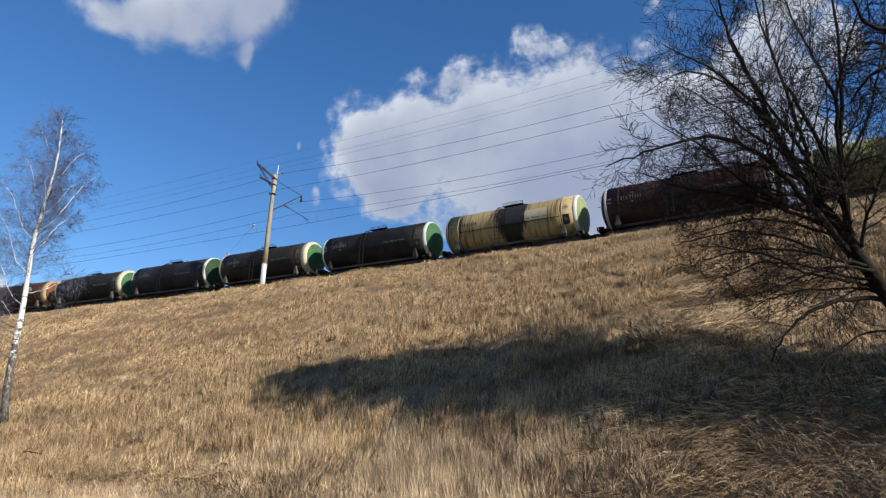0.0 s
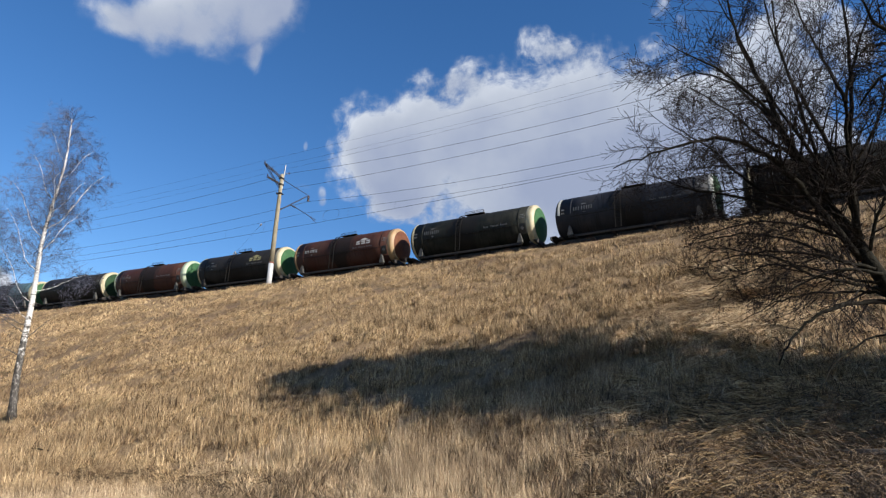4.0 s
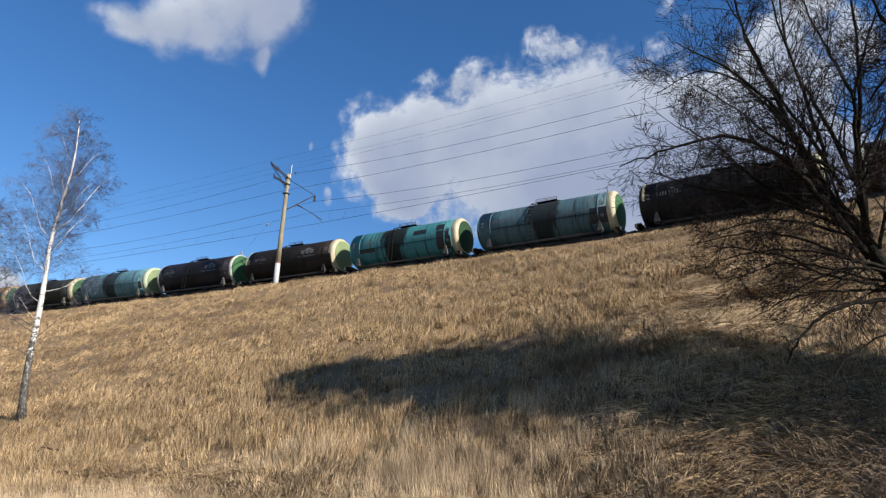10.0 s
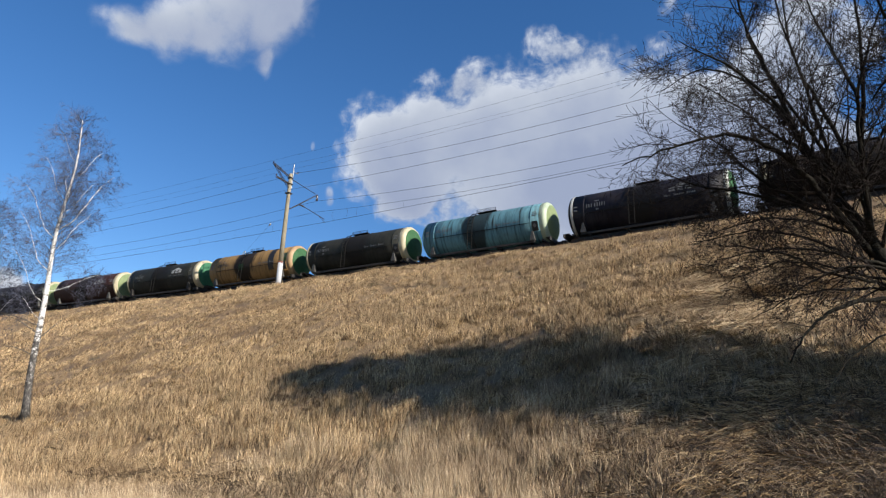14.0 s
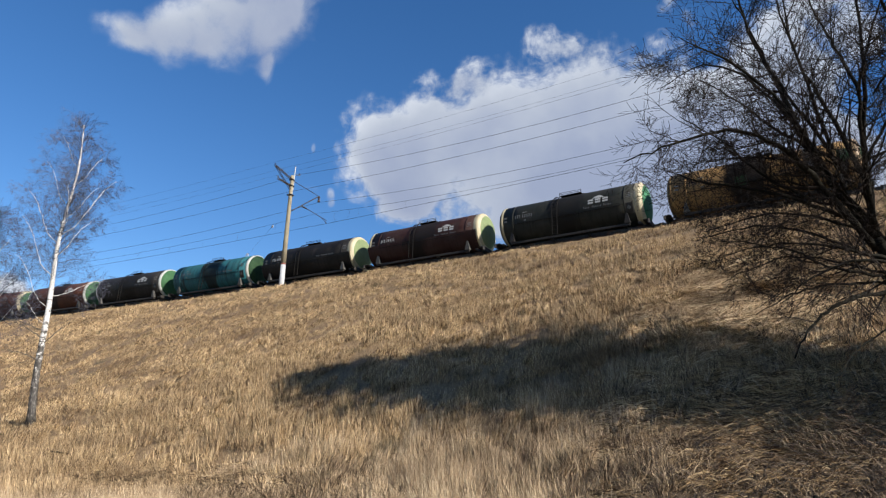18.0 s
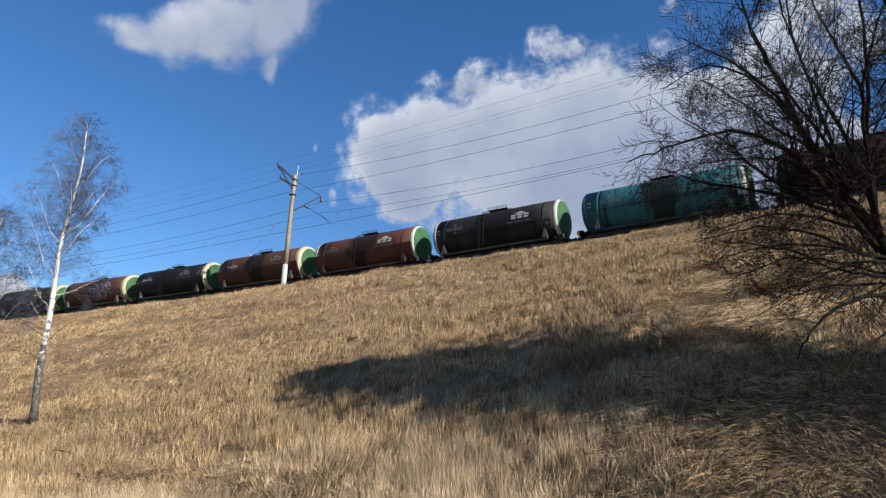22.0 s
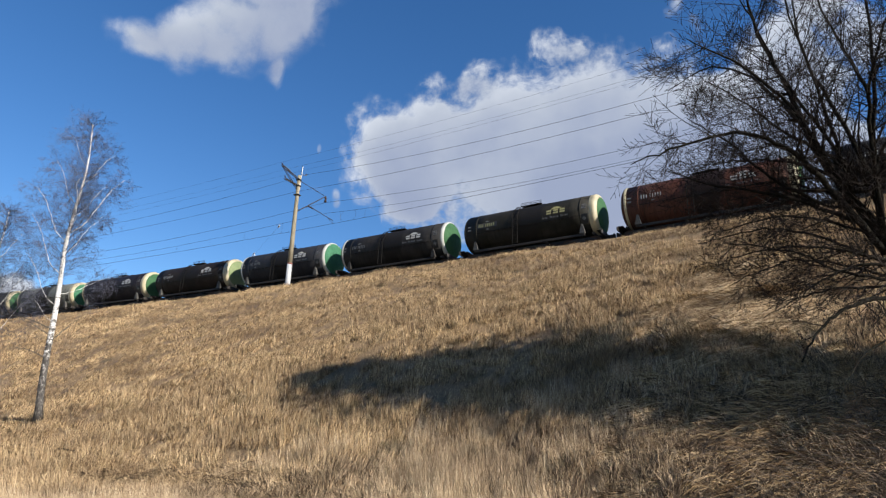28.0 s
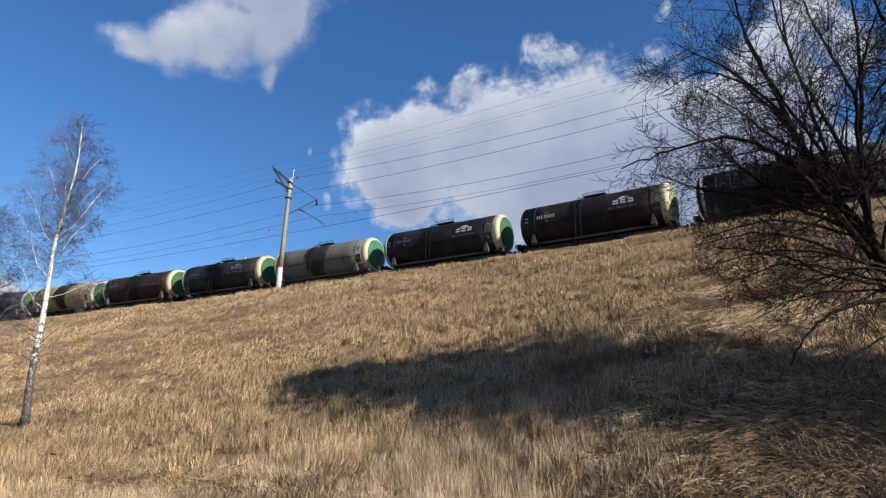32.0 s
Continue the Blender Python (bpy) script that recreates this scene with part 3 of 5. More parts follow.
NO_REAR_RING = (2, 11, 12, 15, 17, 20, 21, 25, 27, 30)
JACKETED = (5, 10, 13, 19, 20, 23, 24, 25)       # wagons with a heating jacket round the lower half of the barrel
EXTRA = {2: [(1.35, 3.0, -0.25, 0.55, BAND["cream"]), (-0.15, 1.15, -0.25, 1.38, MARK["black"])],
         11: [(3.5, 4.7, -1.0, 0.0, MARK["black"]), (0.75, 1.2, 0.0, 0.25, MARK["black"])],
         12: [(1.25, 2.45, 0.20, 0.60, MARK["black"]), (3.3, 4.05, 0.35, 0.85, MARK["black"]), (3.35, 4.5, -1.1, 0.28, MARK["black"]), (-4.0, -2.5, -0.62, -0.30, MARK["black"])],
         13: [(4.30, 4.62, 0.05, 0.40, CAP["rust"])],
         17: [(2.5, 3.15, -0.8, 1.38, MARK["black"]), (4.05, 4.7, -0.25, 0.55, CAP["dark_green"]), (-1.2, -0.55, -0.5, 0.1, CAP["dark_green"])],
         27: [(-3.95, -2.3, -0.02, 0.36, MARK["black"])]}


def wagon_s(k, t):
    """Where along the track the middle of wagon k is at t seconds: the train slows from 11.2 to 10.4 m/s; the rear couplings are stretched."""
    slack = 0.16 + 0.011 * (k + 1) + 0.075 * max(k - 19, 0)
    return FIRST - PITCH * k - slack + 11.1744 * t - 0.020449 * t ** 2 + 0.00019467 * t ** 3 - 0.00000039636 * t ** 4


def wagon_pose(k, t):
    x, y, a = track_at(wagon_s(k, t))
    return Matrix.Translation((x, y, RAIL)) @ Matrix.Rotation(a, 4, "Z")


def paint(ob, mat):
    ob.material_slots[0].link = "OBJECT"
    ob.material_slots[0].material = mat


def build_train():
    proto = build_wagon()
    slim = band_ring(1, 1).mesh("slim_end_band", BAND["white"], True)
    train = []
    for i, (body, band, cap, emblem, number) in enumerate(WAGONS):
        w = proto if i == 0 else copy_thing(proto, Matrix.Identity(4))
        train.append(w)
    for i, (w, (body, band, cap, emblem, number)) in enumerate(zip(train, WAGONS)):
        for o in list(w.children):
            kind = o.name.split(".")[0]
            if kind == "barrel":
                paint(o, TANK[body])
            elif kind == "end_band":
                front = o.data.vertices[0].co.x > 0
                if not front and i in NO_REAR_RING:
                    bpy.data.objects.remove(o)
                    continue
                if front and band == "white":
                    o.data = slim
                paint(o, BAND[band])
            elif kind == "strap":
                paint(o, TANK[body])
            elif kind == "saddle":
                paint(o, LIGHT_STEEL if i % 5 != 3 else STEEL)
            elif kind == "end_cap":
                paint(o, CAP[cap] if o.data.vertices[0].co.x > 0 else TANK[body])
            elif kind == "number_marking":
                paint(o, MARK[number])
            elif kind == "emblem":
                if emblem:
                    paint(o, MARK[emblem])
                else:
                    bpy.data.objects.remove(o)
        if i in JACKETED:
            shell = part("heating_jacket", jacket_shell(-HALF - 0.16, HALF + 0.01, -174, -6, R + 0.075, R - 0.05), TANK[body], w, "dark steel heating jacket round the belly")
            part("jacket_band", jacket_shell(HALF + 0.014, HALF + 0.15, -174, -6, R + 0.070, R - 0.16), BAND[band], shell)
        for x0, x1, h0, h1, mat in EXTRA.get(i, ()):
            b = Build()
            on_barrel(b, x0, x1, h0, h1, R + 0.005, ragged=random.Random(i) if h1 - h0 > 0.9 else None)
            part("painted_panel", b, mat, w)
        w["label"] = "grimy %s tank wagon with %s rings and %s ends" % (body.replace("_", " "), band.replace("_", " "), cap.replace("_", " "))
        w.matrix_basis = Matrix.Identity(4)
    return train


TRAIN = build_train()


# ---- overhead line ----
def smooth_line(ctrl, n):
    """A rounded line through control points."""
    c = [Vector(p) for p in ctrl]
    c = [c[0] * 2 - c[1]] + c + [c[-1] * 2 - c[-2]]
    out = []
    for i in range(1, len(c) - 2):
        for j in range(n):
            u = j / n
            p0, p1, p2, p3 = c[i - 1], c[i], c[i + 1], c[i + 2]
            out.append(0.5 * (2 * p1 + (p2 - p0) * u + (2 * p0 - 5 * p1 + 4 * p2 - p3) * u * u + (3 * p1 - p0 - 3 * p2 + p3) * u ** 3))
    return out + [c[-2]]


POLE_S, POLE_LAT = -40.78, -3.15


def insulator(b, p, h=0.22, r=0.07):
    b.spin([(0, 0.02), (h * 0.1, r * 0.5), (h * 0.25, r), (h * 0.4, r * 0.5), (h * 0.55, r), (h * 0.7, r * 0.5), (h * 0.85, r * 0.8), (h, 0.02)], "z", 12, p)


def build_mast(s):
    """A concrete mast; its own x runs along the track, its y towards the track."""
    x, y, a = track_at(s)
    p = beside(s, POLE_LAT)
    root = tagged(new("catenary_mast"), "tapered concrete railway mast with whitewashed foot and steel brackets", "catenary mast", "masts of the overhead line")
    root.matrix_world = Matrix.Translation((p.x, p.y, RAIL)) @ Matrix.Rotation(a, 4, "Z")
    b = Build()
    b.spin([(1.72, 0.212), (4, 0.196), (7, 0.168), (9.94, 0.140), (9.96, 0.10)], "z", 24)
    part("shaft", b, CONCRETE, root, smooth=True)
    b = Build()
    b.spin([(-1.1, 0.232), (1.60, 0.214)], "z", 24)
    part("painted_foot", b, WHITEWASH, root, "whitewashed foot of the mast", smooth=True)
    b = Build()
    b.spin([(1.602, 0.216), (1.718, 0.215)], "z", 24)
    part("red_ring", b, RED_PAINT, root, smooth=True)
    # field-side bracket
    b = Build()
    for h0, h1, y1 in ((9.55, 10.05, -2.2), (8.95, 9.0, -1.7)):
        for x in (-0.09, 0.09):
            b.box((x, y1 / 2 + 0.05, (h0 + h1) / 2), (0.05, abs(y1) + 0.1, 0.09), 0.01, Matrix.Rotation(math.atan2(h1 - h0, y1), 3, "X") if h1 != h0 else None)
    for x in (-0.07, 0.07):
        b.tube([(x, -0.10, 8.55), (x, -2.1, 10.0)], 0.030, 6)
    b.box((0, 0, 9.52), (0.42, 0.36, 0.09), 0.01)
    b.box((0, 0, 8.93), (0.42, 0.38, 0.09), 0.01)
    part("field_bracket", b, STEEL, root)
    for p in ((0, -2.2, 10.05), (0, -1.3, 9.85), (0, -1.7, 9.05), (0, 0.85, 10.28)):
        b = Build()
        insulator(b, p)
        part("insulator", b, PORCELAIN, root, smooth=True)
    b = Build()
    b.tube([(0.05, 0.17, 8.6), (0.05, 0.24, 10.95)], 0.045, 8)
    b.tube([(0.05, 0.22, 10.2), (0.05, 0.85, 10.28)], 0.025, 6)
    part("top_extension", b, GALVANISED, root, "galvanised steel extension post")
    b = Build()
    b.box((0, 0, 8.05), (0.5, 0.45, 0.08), 0.01)
    b.tube([(0, -0.45, 8.02), (0, 0.3, 8.02)], 0.03, 6)
    part("feeder_clamp", b, STEEL, root)
    # cantilever towards the track
    b = Build()
    b.tube([(0, 0.15, 6.55), (0, 3.75, 9.35)], 0.045, 8)
    part("cantilever", b, STEEL, root)
    b = Build()
    b.tube([(0, 0.12, 9.50), (0, 3.55, 9.32)], 0.028, 6)
    part("stay", b, STEEL, root)
    b = Build()
    b.spin([(-0.6, 0.03), (-0.56, 0.12), (-0.42, 0.13), (-0.36, 0.07), (-0.20, 0.12), (-0.08, 0.10), (0, 0.02)], "z", 14, (0, 3.72, 9.30))
    part("hanging_insulator", b, PORCELAIN, root, smooth=True)
    b = Build()
    b.tube([(0.0, 1.45, 7.55), (0.25, 1.95, 7.40)], 0.07, 8)
    b.tube([(0.25, 1.95, 7.40), (1.3, 3.55, 6.62)], 0.030, 6)
    b.tube([(1.05, 3.10, 6.75), (1.35, 3.60, 6.32)], 0.022, 6)
    part("registration_arm", b, STEEL, root)
    return root


SPAN = 55.0


def wire(name, lat, h, sags, r, label, parent=None):
    """A wire that hangs from mast to mast; sags for the spans on both sides of the seen mast."""
    pts = []
    for i, sag in ((-2, 0.8), (-1, sags[0]), (0, sags[1]), (1, 0.8)):
        for j in range(14):
            u = j / 14
            pts.append(beside(POLE_S + SPAN * (i + u), lat, h - sag * 4 * u * (1 - u)))
    pts.append(beside(POLE_S + SPAN * 2, lat, h))
    b = Build()
    b.tube(pts, r, 5)
    if parent:
        return part(name, b, WIRE, parent)
    return thing(name, b, WIRE, label, "wire", "overhead wires")


for i in (-2, -1, 0, 1, 2):
    build_mast(POLE_S + SPAN * i)
wire("feeder_wire", -2.25, 10.42, (0.65, 1.05), 0.013, "dark bare feeder wire strung between railway masts")
wire("feeder_wire", -3.45, 8.25, (0.25, 0.60), 0.013, "dark bare feeder wire strung between railway masts")
wire("signal_wire", -5.35, 10.35, (0.10, 0.25), 0.006, "thin grey wire strung between mast brackets")
wire("signal_wire", -4.45, 10.12, (0.15, 0.35), 0.006, "thin grey wire strung between mast brackets")
wire("signal_wire", -4.85, 9.32, (0.10, 0.10), 0.006, "thin grey wire strung between mast brackets")
wire("suspension_wire", 0.55, 8.70, (0.7, 1.2), 0.014, "dark suspension wire hung over the track")
line = tagged(new("contact_line"), "contact wire with carrier wire and droppers over the track", "wire", "overhead wires")
wire("contact_wire", 0.35, 6.30, (0.0, 0.0), 0.015, "", line)
wire("carrier_wire", 0.35, 7.50, (0.55, 1.0), 0.012, "", line)
for i in range(-9, 12):
    if i % 11 == 0:
        continue
    s = POLE_S + 5.0 * i
    u = (s - POLE_S) / SPAN % 1
    sag = 1.0 if i > 0 else 0.55
    b = Build()
    b.tube([beside(s, 0.35, 6.30), beside(s, 0.35, 7.50 - sag * 4 * u * (1 - u))], 0.007, 4)
    part("dropper", b, WIRE, line)


for s, bow in ((POLE_S + 2.6, 0.30), (POLE_S + 3.7, -0.25)):
    b = Build()
    b.tube(smooth_line([beside(s, 0.35, 6.30), beside(s - bow, 0.30, 6.55), beside(s - bow * 1.2, 0.30, 7.0), beside(s, 0.35, 7.30)], 4), 0.009, 4)
    part("jumper", b, WIRE, line)


# a post behind the train, with a white loop from which an insulated stay runs up to the carrier wire
post = tagged(new("feeder_post"), "slim steel post with white loop and insulated stay wire", "post")
post.location = beside(-52.4, 3.3)
b = Build()
b.tube([(0, 0, -0.8), (0, 0, 5.5)], 0.07, 8)
part("shaft", b, STEEL, post)
b = Build()
b.tube([(0.17 * math.cos(a) + 0.1, 0, 5.72 + 0.26 * math.sin(a) + 0.3 * 0.17 * math.cos(a)) for a in [k * math.pi / 8 for k in range(17)]], 0.045, 6)
part("loop", b, WHITEWASH, post, "white painted loop")
top = beside(-46.1, 0.35, 7.18) - post.location
b = Build()
b.tube([(0.2, 0, 5.85), top], 0.007, 4)
part("stay_wire", b, WIRE, post)
b = Build()
low = Vector((0.2, 0, 5.85))
b.tube([top.lerp(low, 0.015 * k) for k in range(6)], [0.03, 0.09, 0.04, 0.09, 0.04, 0.02], 10)
part("insulator", b, WHITEWASH, post, "pale glazed insulator")


# ---- trees ----
def grow(b_twig, rng, start, direction, length, radius, level, spread, droop, b_wood=None, segs=4, kids=(5, 5, 4), wiggle=0.16, shrink=0.52, thin=0.0035, bud=False):
    """A branch that bends on its way and carries smaller ones; the thinnest go to the twigs."""
    d = Vector(direction).normalized()
    p = Vector(start)
    pts, rad = [p.copy()], [radius]
    for i in range(segs):
        d = (d + Vector((rng.uniform(-1, 1), rng.uniform(-1, 1), rng.uniform(-1, 1))) * wiggle + Vector((0, 0, -droop * (0.4 + i / segs)))).normalized()
        p = p + d * (length / segs)
        pts.append(p.copy())
        rad.append(radius * (1 - (0.45 if level <= 0 else 0.82) * (i + 1) / segs))
    if bud and level <= 0:
        rad[-2:] = [radius * 0.6, radius * 1.15]
        tip = pts[-1] + d * 0.018
        pts.append(tip)
        rad.append(radius * 0.3)
    target = b_wood if (b_wood is not None and level >= 2) else b_twig
    target.tube(pts, rad, 6 if radius > 0.03 else 4 if radius > 0.008 else 3, caps=False)
    if level <= 0:
        return
    n = kids[min(level, len(kids)) - 1]
    for i in range(n):
        u = rng.uniform(0.22, 1.0)
        k = min(int(u * segs), segs - 1)
        f = u * segs - k
        q = pts[k].lerp(pts[k + 1], f)
        along = (pts[k + 1] - pts[k]).normalized()
        side = along.cross(Vector((rng.uniform(-1, 1), rng.uniform(-1, 1), rng.uniform(-1, 1)))).normalized()
        nd = (along * rng.uniform(0.55, 1.0) + side * spread * rng.uniform(0.6, 1.2)).normalized()
        grow(b_twig, rng, q, nd, length * shrink * rng.uniform(0.7, 1.25), max(rad[k] * 0.55, thin), level - 1, spread, droop, b_wood, max(3 if bud else 2, segs - 1), kids, wiggle, shrink, thin, bud)


def limb(bw, bt, rng, ctrl, r0, r1, n_kids, kid_len, level=2, spread=0.9, droop=0.0, first=0.15, thin=0.0035, kids=(5, 5, 4), jitter=0.025, bud=False):
    """A main limb along control points, dressed with side branches."""
    pts = smooth_line(ctrl, 5)
    n = len(pts)
    pts = [p + Vector((rng.uniform(-1, 1), rng.uniform(-1, 1), rng.uniform(-1, 1))) * jitter for p in pts]
    rad = [r0 + (r1 - r0) * i / (n - 1) for i in range(n)]
    bw.tube(pts, rad, 8)
    for i in range(n_kids):
        u = first + (1 - first) * (i + rng.uniform(0, 1)) / n_kids
        k = min(int(u * (n - 1)), n - 2)
        along = (pts[k + 1] - pts[k]).normalized()
        side = along.cross(Vector((rng.uniform(-1, 1), rng.uniform(-1, 1), rng.uniform(-1, 1)))).normalized()
        d = along * rng.uniform(0.4, 0.9) + side * spread
        grow(bt, rng, pts[k], d, kid_len * (1.15 - 0.5 * u) * rng.uniform(0.7, 1.3), min(rad[k] * 0.5, 0.022), level, spread, droop, None, 4, kids, 0.20 if bud else 0.16, thin=thin, bud=bud)


def build_willow():
    """The leaning many-stemmed tree near the camera, still bare."""
    rng = random.Random(11)
    root = tagged(new("willow_tree"), "bare many-stemmed leaning tree with dense dark twigs", "tree")
    eye, k = Vector((0, 0, 1.6)), 0.62     # the fan of limbs, set nearer to the eye
    near = lambda c: eye + (Vector(c) - eye) * k
    base = near((1.9, 11.3, 0))
    base.z = ground_at(base.x, base.y) - 0.1
    root.location = base
    limbs = [
        ([(0.33, 9.79, 4.43), (-0.04, 9.72, 5.29), (-0.33, 9.59, 6.1), (-0.51, 9.49, 6.94), (-0.76, 9.29, 7.8), (-0.83, 8.92, 8.81)], 0.085, 0.016, 34, 1.05),
        ([(0.31, 9.84, 4.29), (-0.17, 9.26, 5.1), (-0.58, 8.72, 5.58), (-1.11, 8.34, 5.78), (-1.79, 8.08, 5.62), (-2.39, 7.89, 5.45)], 0.075, 0.010, 40, 0.75),
        ([(0.32, 9.75, 4.58), (0.4, 9.45, 5.67), (0.53, 8.91, 6.53), (0.57, 8.06, 7.49)], 0.07, 0.015, 20, 0.85),
        ([(0.34, 9.66, 5.15), (0.05, 9.68, 6.39), (-0.23, 9.54, 7.46), (-0.23, 9.21, 8.65)], 0.055, 0.012, 28, 1.0),
        ([(0.60, 10.06, 3.85), (0.3, 9.93, 3.95), (-0.26, 9.48, 4.06), (-0.72, 9.09, 4.27), (-1.47, 8.74, 4.41)], 0.045, 0.008, 38, 0.80),
        ([(0.66, 10.10, 3.70), (0.31, 9.96, 3.74), (-0.21, 9.4, 3.53), (-0.54, 9.14, 3.22), (-0.77, 8.98, 2.82)], 0.060, 0.014, 11, 0.42),
        ([(0.13, 9.72, 4.68), (-0.63, 9.15, 5.04), (-1.48, 8.85, 5.28), (-2.14, 8.49, 5.55)], 0.050, 0.008, 38, 0.80),
        ([(0.01, 9.66, 5.17), (-0.45, 8.86, 6.22), (-0.99, 8.17, 6.73), (-1.47, 7.69, 6.97)], 0.050, 0.008, 34, 0.85),
        ([(-0.22, 9.5, 5.83), (-0.8, 9.43, 7.0), (-1.44, 9.23, 7.41), (-2.1, 9.27, 7.25)], 0.040, 0.008, 26, 0.80),
        ([(0.82, 10.26, 3.30), (0.33, 10.12, 3.30), (-0.19, 9.81, 2.9), (-0.43, 9.55, 2.45)], 0.030, 0.006, 7, 0.5),
        ([(0.48, 9.95, 4.10), (0.20, 9.88, 4.25), (-0.45, 9.60, 4.60), (-1.05, 9.35, 4.72), (-1.75, 9.20, 4.62)], 0.045, 0.008, 34, 0.7),
        ([(-0.30, 9.25, 4.9), (-0.85, 8.95, 5.35), (-1.30, 8.75, 5.9), (-1.75, 8.6, 6.3)], 0.040, 0.008, 36, 0.75),
        ([(0.55, 10.0, 3.95), (0.20, 9.9, 4.05), (-0.50, 9.75, 4.30), (-1.0, 9.6, 4.25), (-1.6, 9.5, 4.0)], 0.036, 0.007, 26, 0.6),
        ([(0.39, 9.8, 4.46), (-0.2, 9.55, 4.73), (-0.87, 9.3, 4.85), (-1.67, 9.05, 4.65)], 0.040, 0.008, 34, 0.65),
        ([(0.43, 9.8, 4.14), (-0.12, 9.55, 4.31), (-0.77, 9.3, 4.41), (-1.48, 9.05, 4.28)], 0.040, 0.008, 34, 0.65),
        ([(0.33, 9.8, 4.72), (-0.15, 9.55, 5.14), (-0.81, 9.3, 5.35), (-1.54, 9.05, 5.28)], 0.040, 0.008, 34, 0.65),
        ([(0.51, 9.8, 4.05), (0.05, 9.55, 4.12), (-0.43, 9.3, 3.89), (-0.85, 9.05, 3.53)], 0.040, 0.008, 34, 0.65),
        ([(0.31, 9.8, 4.72), (-0.24, 9.55, 5.5), (-0.99, 9.3, 5.75), (-1.82, 9.05, 5.75)], 0.040, 0.008, 34, 0.65),
        ([(0.33, 9.7, 4.6), (0.36, 9.35, 5.37), (0.43, 9.0, 6.21), (0.65, 8.65, 6.79), (0.9, 8.3, 7.23)], 0.055, 0.010, 26, 0.75),
        ([(0.45, 9.0, 6.2), (0.27, 9.1, 7.0), (0.08, 9.0, 7.69), (0.01, 8.65, 8.25)], 0.040, 0.008, 24, 0.75),
        ([(0.17, 9.7, 5.22), (-0.16, 9.35, 6.02), (-0.53, 9.0, 6.86), (-0.71, 8.65, 7.47), (-0.96, 8.3, 8.21)], 0.045, 0.008, 36, 0.85),
        ([(0.0, 9.7, 5.78), (-0.15, 9.35, 6.94), (-0.31, 9.0, 7.75), (-0.31, 8.65, 8.39)], 0.040, 0.008, 28, 0.8),
        ([(0.11, 9.7, 5.57), (-0.52, 9.35, 6.02), (-1.02, 9.0, 6.54), (-1.47, 8.65, 6.87)], 0.040, 0.008, 34, 0.75),
        ([(0.42, 9.8, 4.40), (0.62, 9.6, 4.9), (0.80, 9.4, 5.25), (0.98, 9.2, 5.5)], 0.040, 0.008, 30, 0.7),
        ([(0.36, 9.8, 4.55), (0.30, 9.5, 5.1), (0.55, 9.3, 5.5), (0.75, 9.1, 6.0)], 0.040, 0.008, 26, 0.7),
        ([(0.40, 9.8, 4.45), (0.10, 9.6, 5.0), (0.0, 9.3, 5.4), (-0.30, 9.1, 5.6)], 0.040, 0.008, 30, 0.7),
        ([(0.36, 9.5, 5.4), (0.71, 9.35, 5.96), (0.94, 9.0, 6.47), (1.1, 8.65, 6.96)], 0.035, 0.008, 18, 0.7),
        ([(0.62, 10.08, 3.80), (0.25, 9.95, 3.88), (-0.30, 9.7, 3.85), (-0.75, 9.6, 3.75), (-1.2, 9.5, 3.5)], 0.034, 0.007, 18, 0.5)]
    bw = Build()
    bw.tube([p - base for p in smooth_line([base, near((1.45, 10.85, 1.4)), near((0.98, 10.4, 2.93)), near((0.33, 9.82, 4.45))], 5)], [0.105 - 0.0035 * i for i in range(16)], 12)
    part("trunk", bw, BARK_DARK, root, smooth=True)
    bt = Build()
    for ctrl, r0, r1, n, ln in limbs:
        b = Build()
        limb(b, bt, rng, [near(c) - base for c in ctrl], r0 * 0.41, r1 * 0.42, int(n * (0.62 if ctrl[-1][2] < 5.2 else 0.66)), ln * k, 2, 0.85, -0.05, thin=0.0020, kids=(5, 5), jitter=0.011, bud=True)
        part("limb", b, BARK_DARK, root, smooth=True)
    part("crown", bt, TWIG_DARK, root, "crown of fine bare dark twigs")
    # the neighbour, whose branches come in from the side
    root2 = tagged(new("bare_tree"), "bare tree with crooked dark branches on the slope foot", "tree")
    base2 = near((2.7, 9.1, 0))
    base2.z = ground_at(base2.x, base2.y) - 0.1
    root2.location = base2
    b = Build()
    b.tube([p - base2 for p in smooth_line([base2, near((2.4, 8.9, 2.0)), near((2.1, 8.8, 4.0)), near((1.6, 8.6, 5.4))], 4)], [0.11 - 0.0045 * i for i in range(13)], 10)
    part("trunk", b, BARK_DARK, root2, smooth=True)
    bt = Build()
    for ctrl in ([(1.62, 8.6, 5.4), (1.09, 8.01, 6.0), (0.79, 7.7, 6.18), (0.5, 7.58, 6.04)], [(1.58, 8.6, 5.5), (1.09, 7.71, 6.11), (0.75, 7.42, 6.28), (0.63, 7.12, 6.56)],
                 [(1.66, 8.66, 5.2), (1.07, 8.07, 5.89), (0.77, 7.88, 5.88), (0.5, 7.95, 5.6)], [(1.6, 8.6, 5.4), (1.5, 8.2, 6.4), (1.2, 7.9, 7.2), (0.9, 7.7, 7.9)]):
        b = Build()
        limb(b, bt, rng, [near(c) - base2 for c in ctrl], 0.024, 0.005, 14, 0.37, 2, 0.85, -0.05, thin=0.0020, kids=(5, 5), jitter=0.011, bud=True)
        part("limb", b, BARK_DARK, root2, smooth=True)
    part("crown", bt, TWIG_DARK, root2, "crown of fine bare dark twigs")


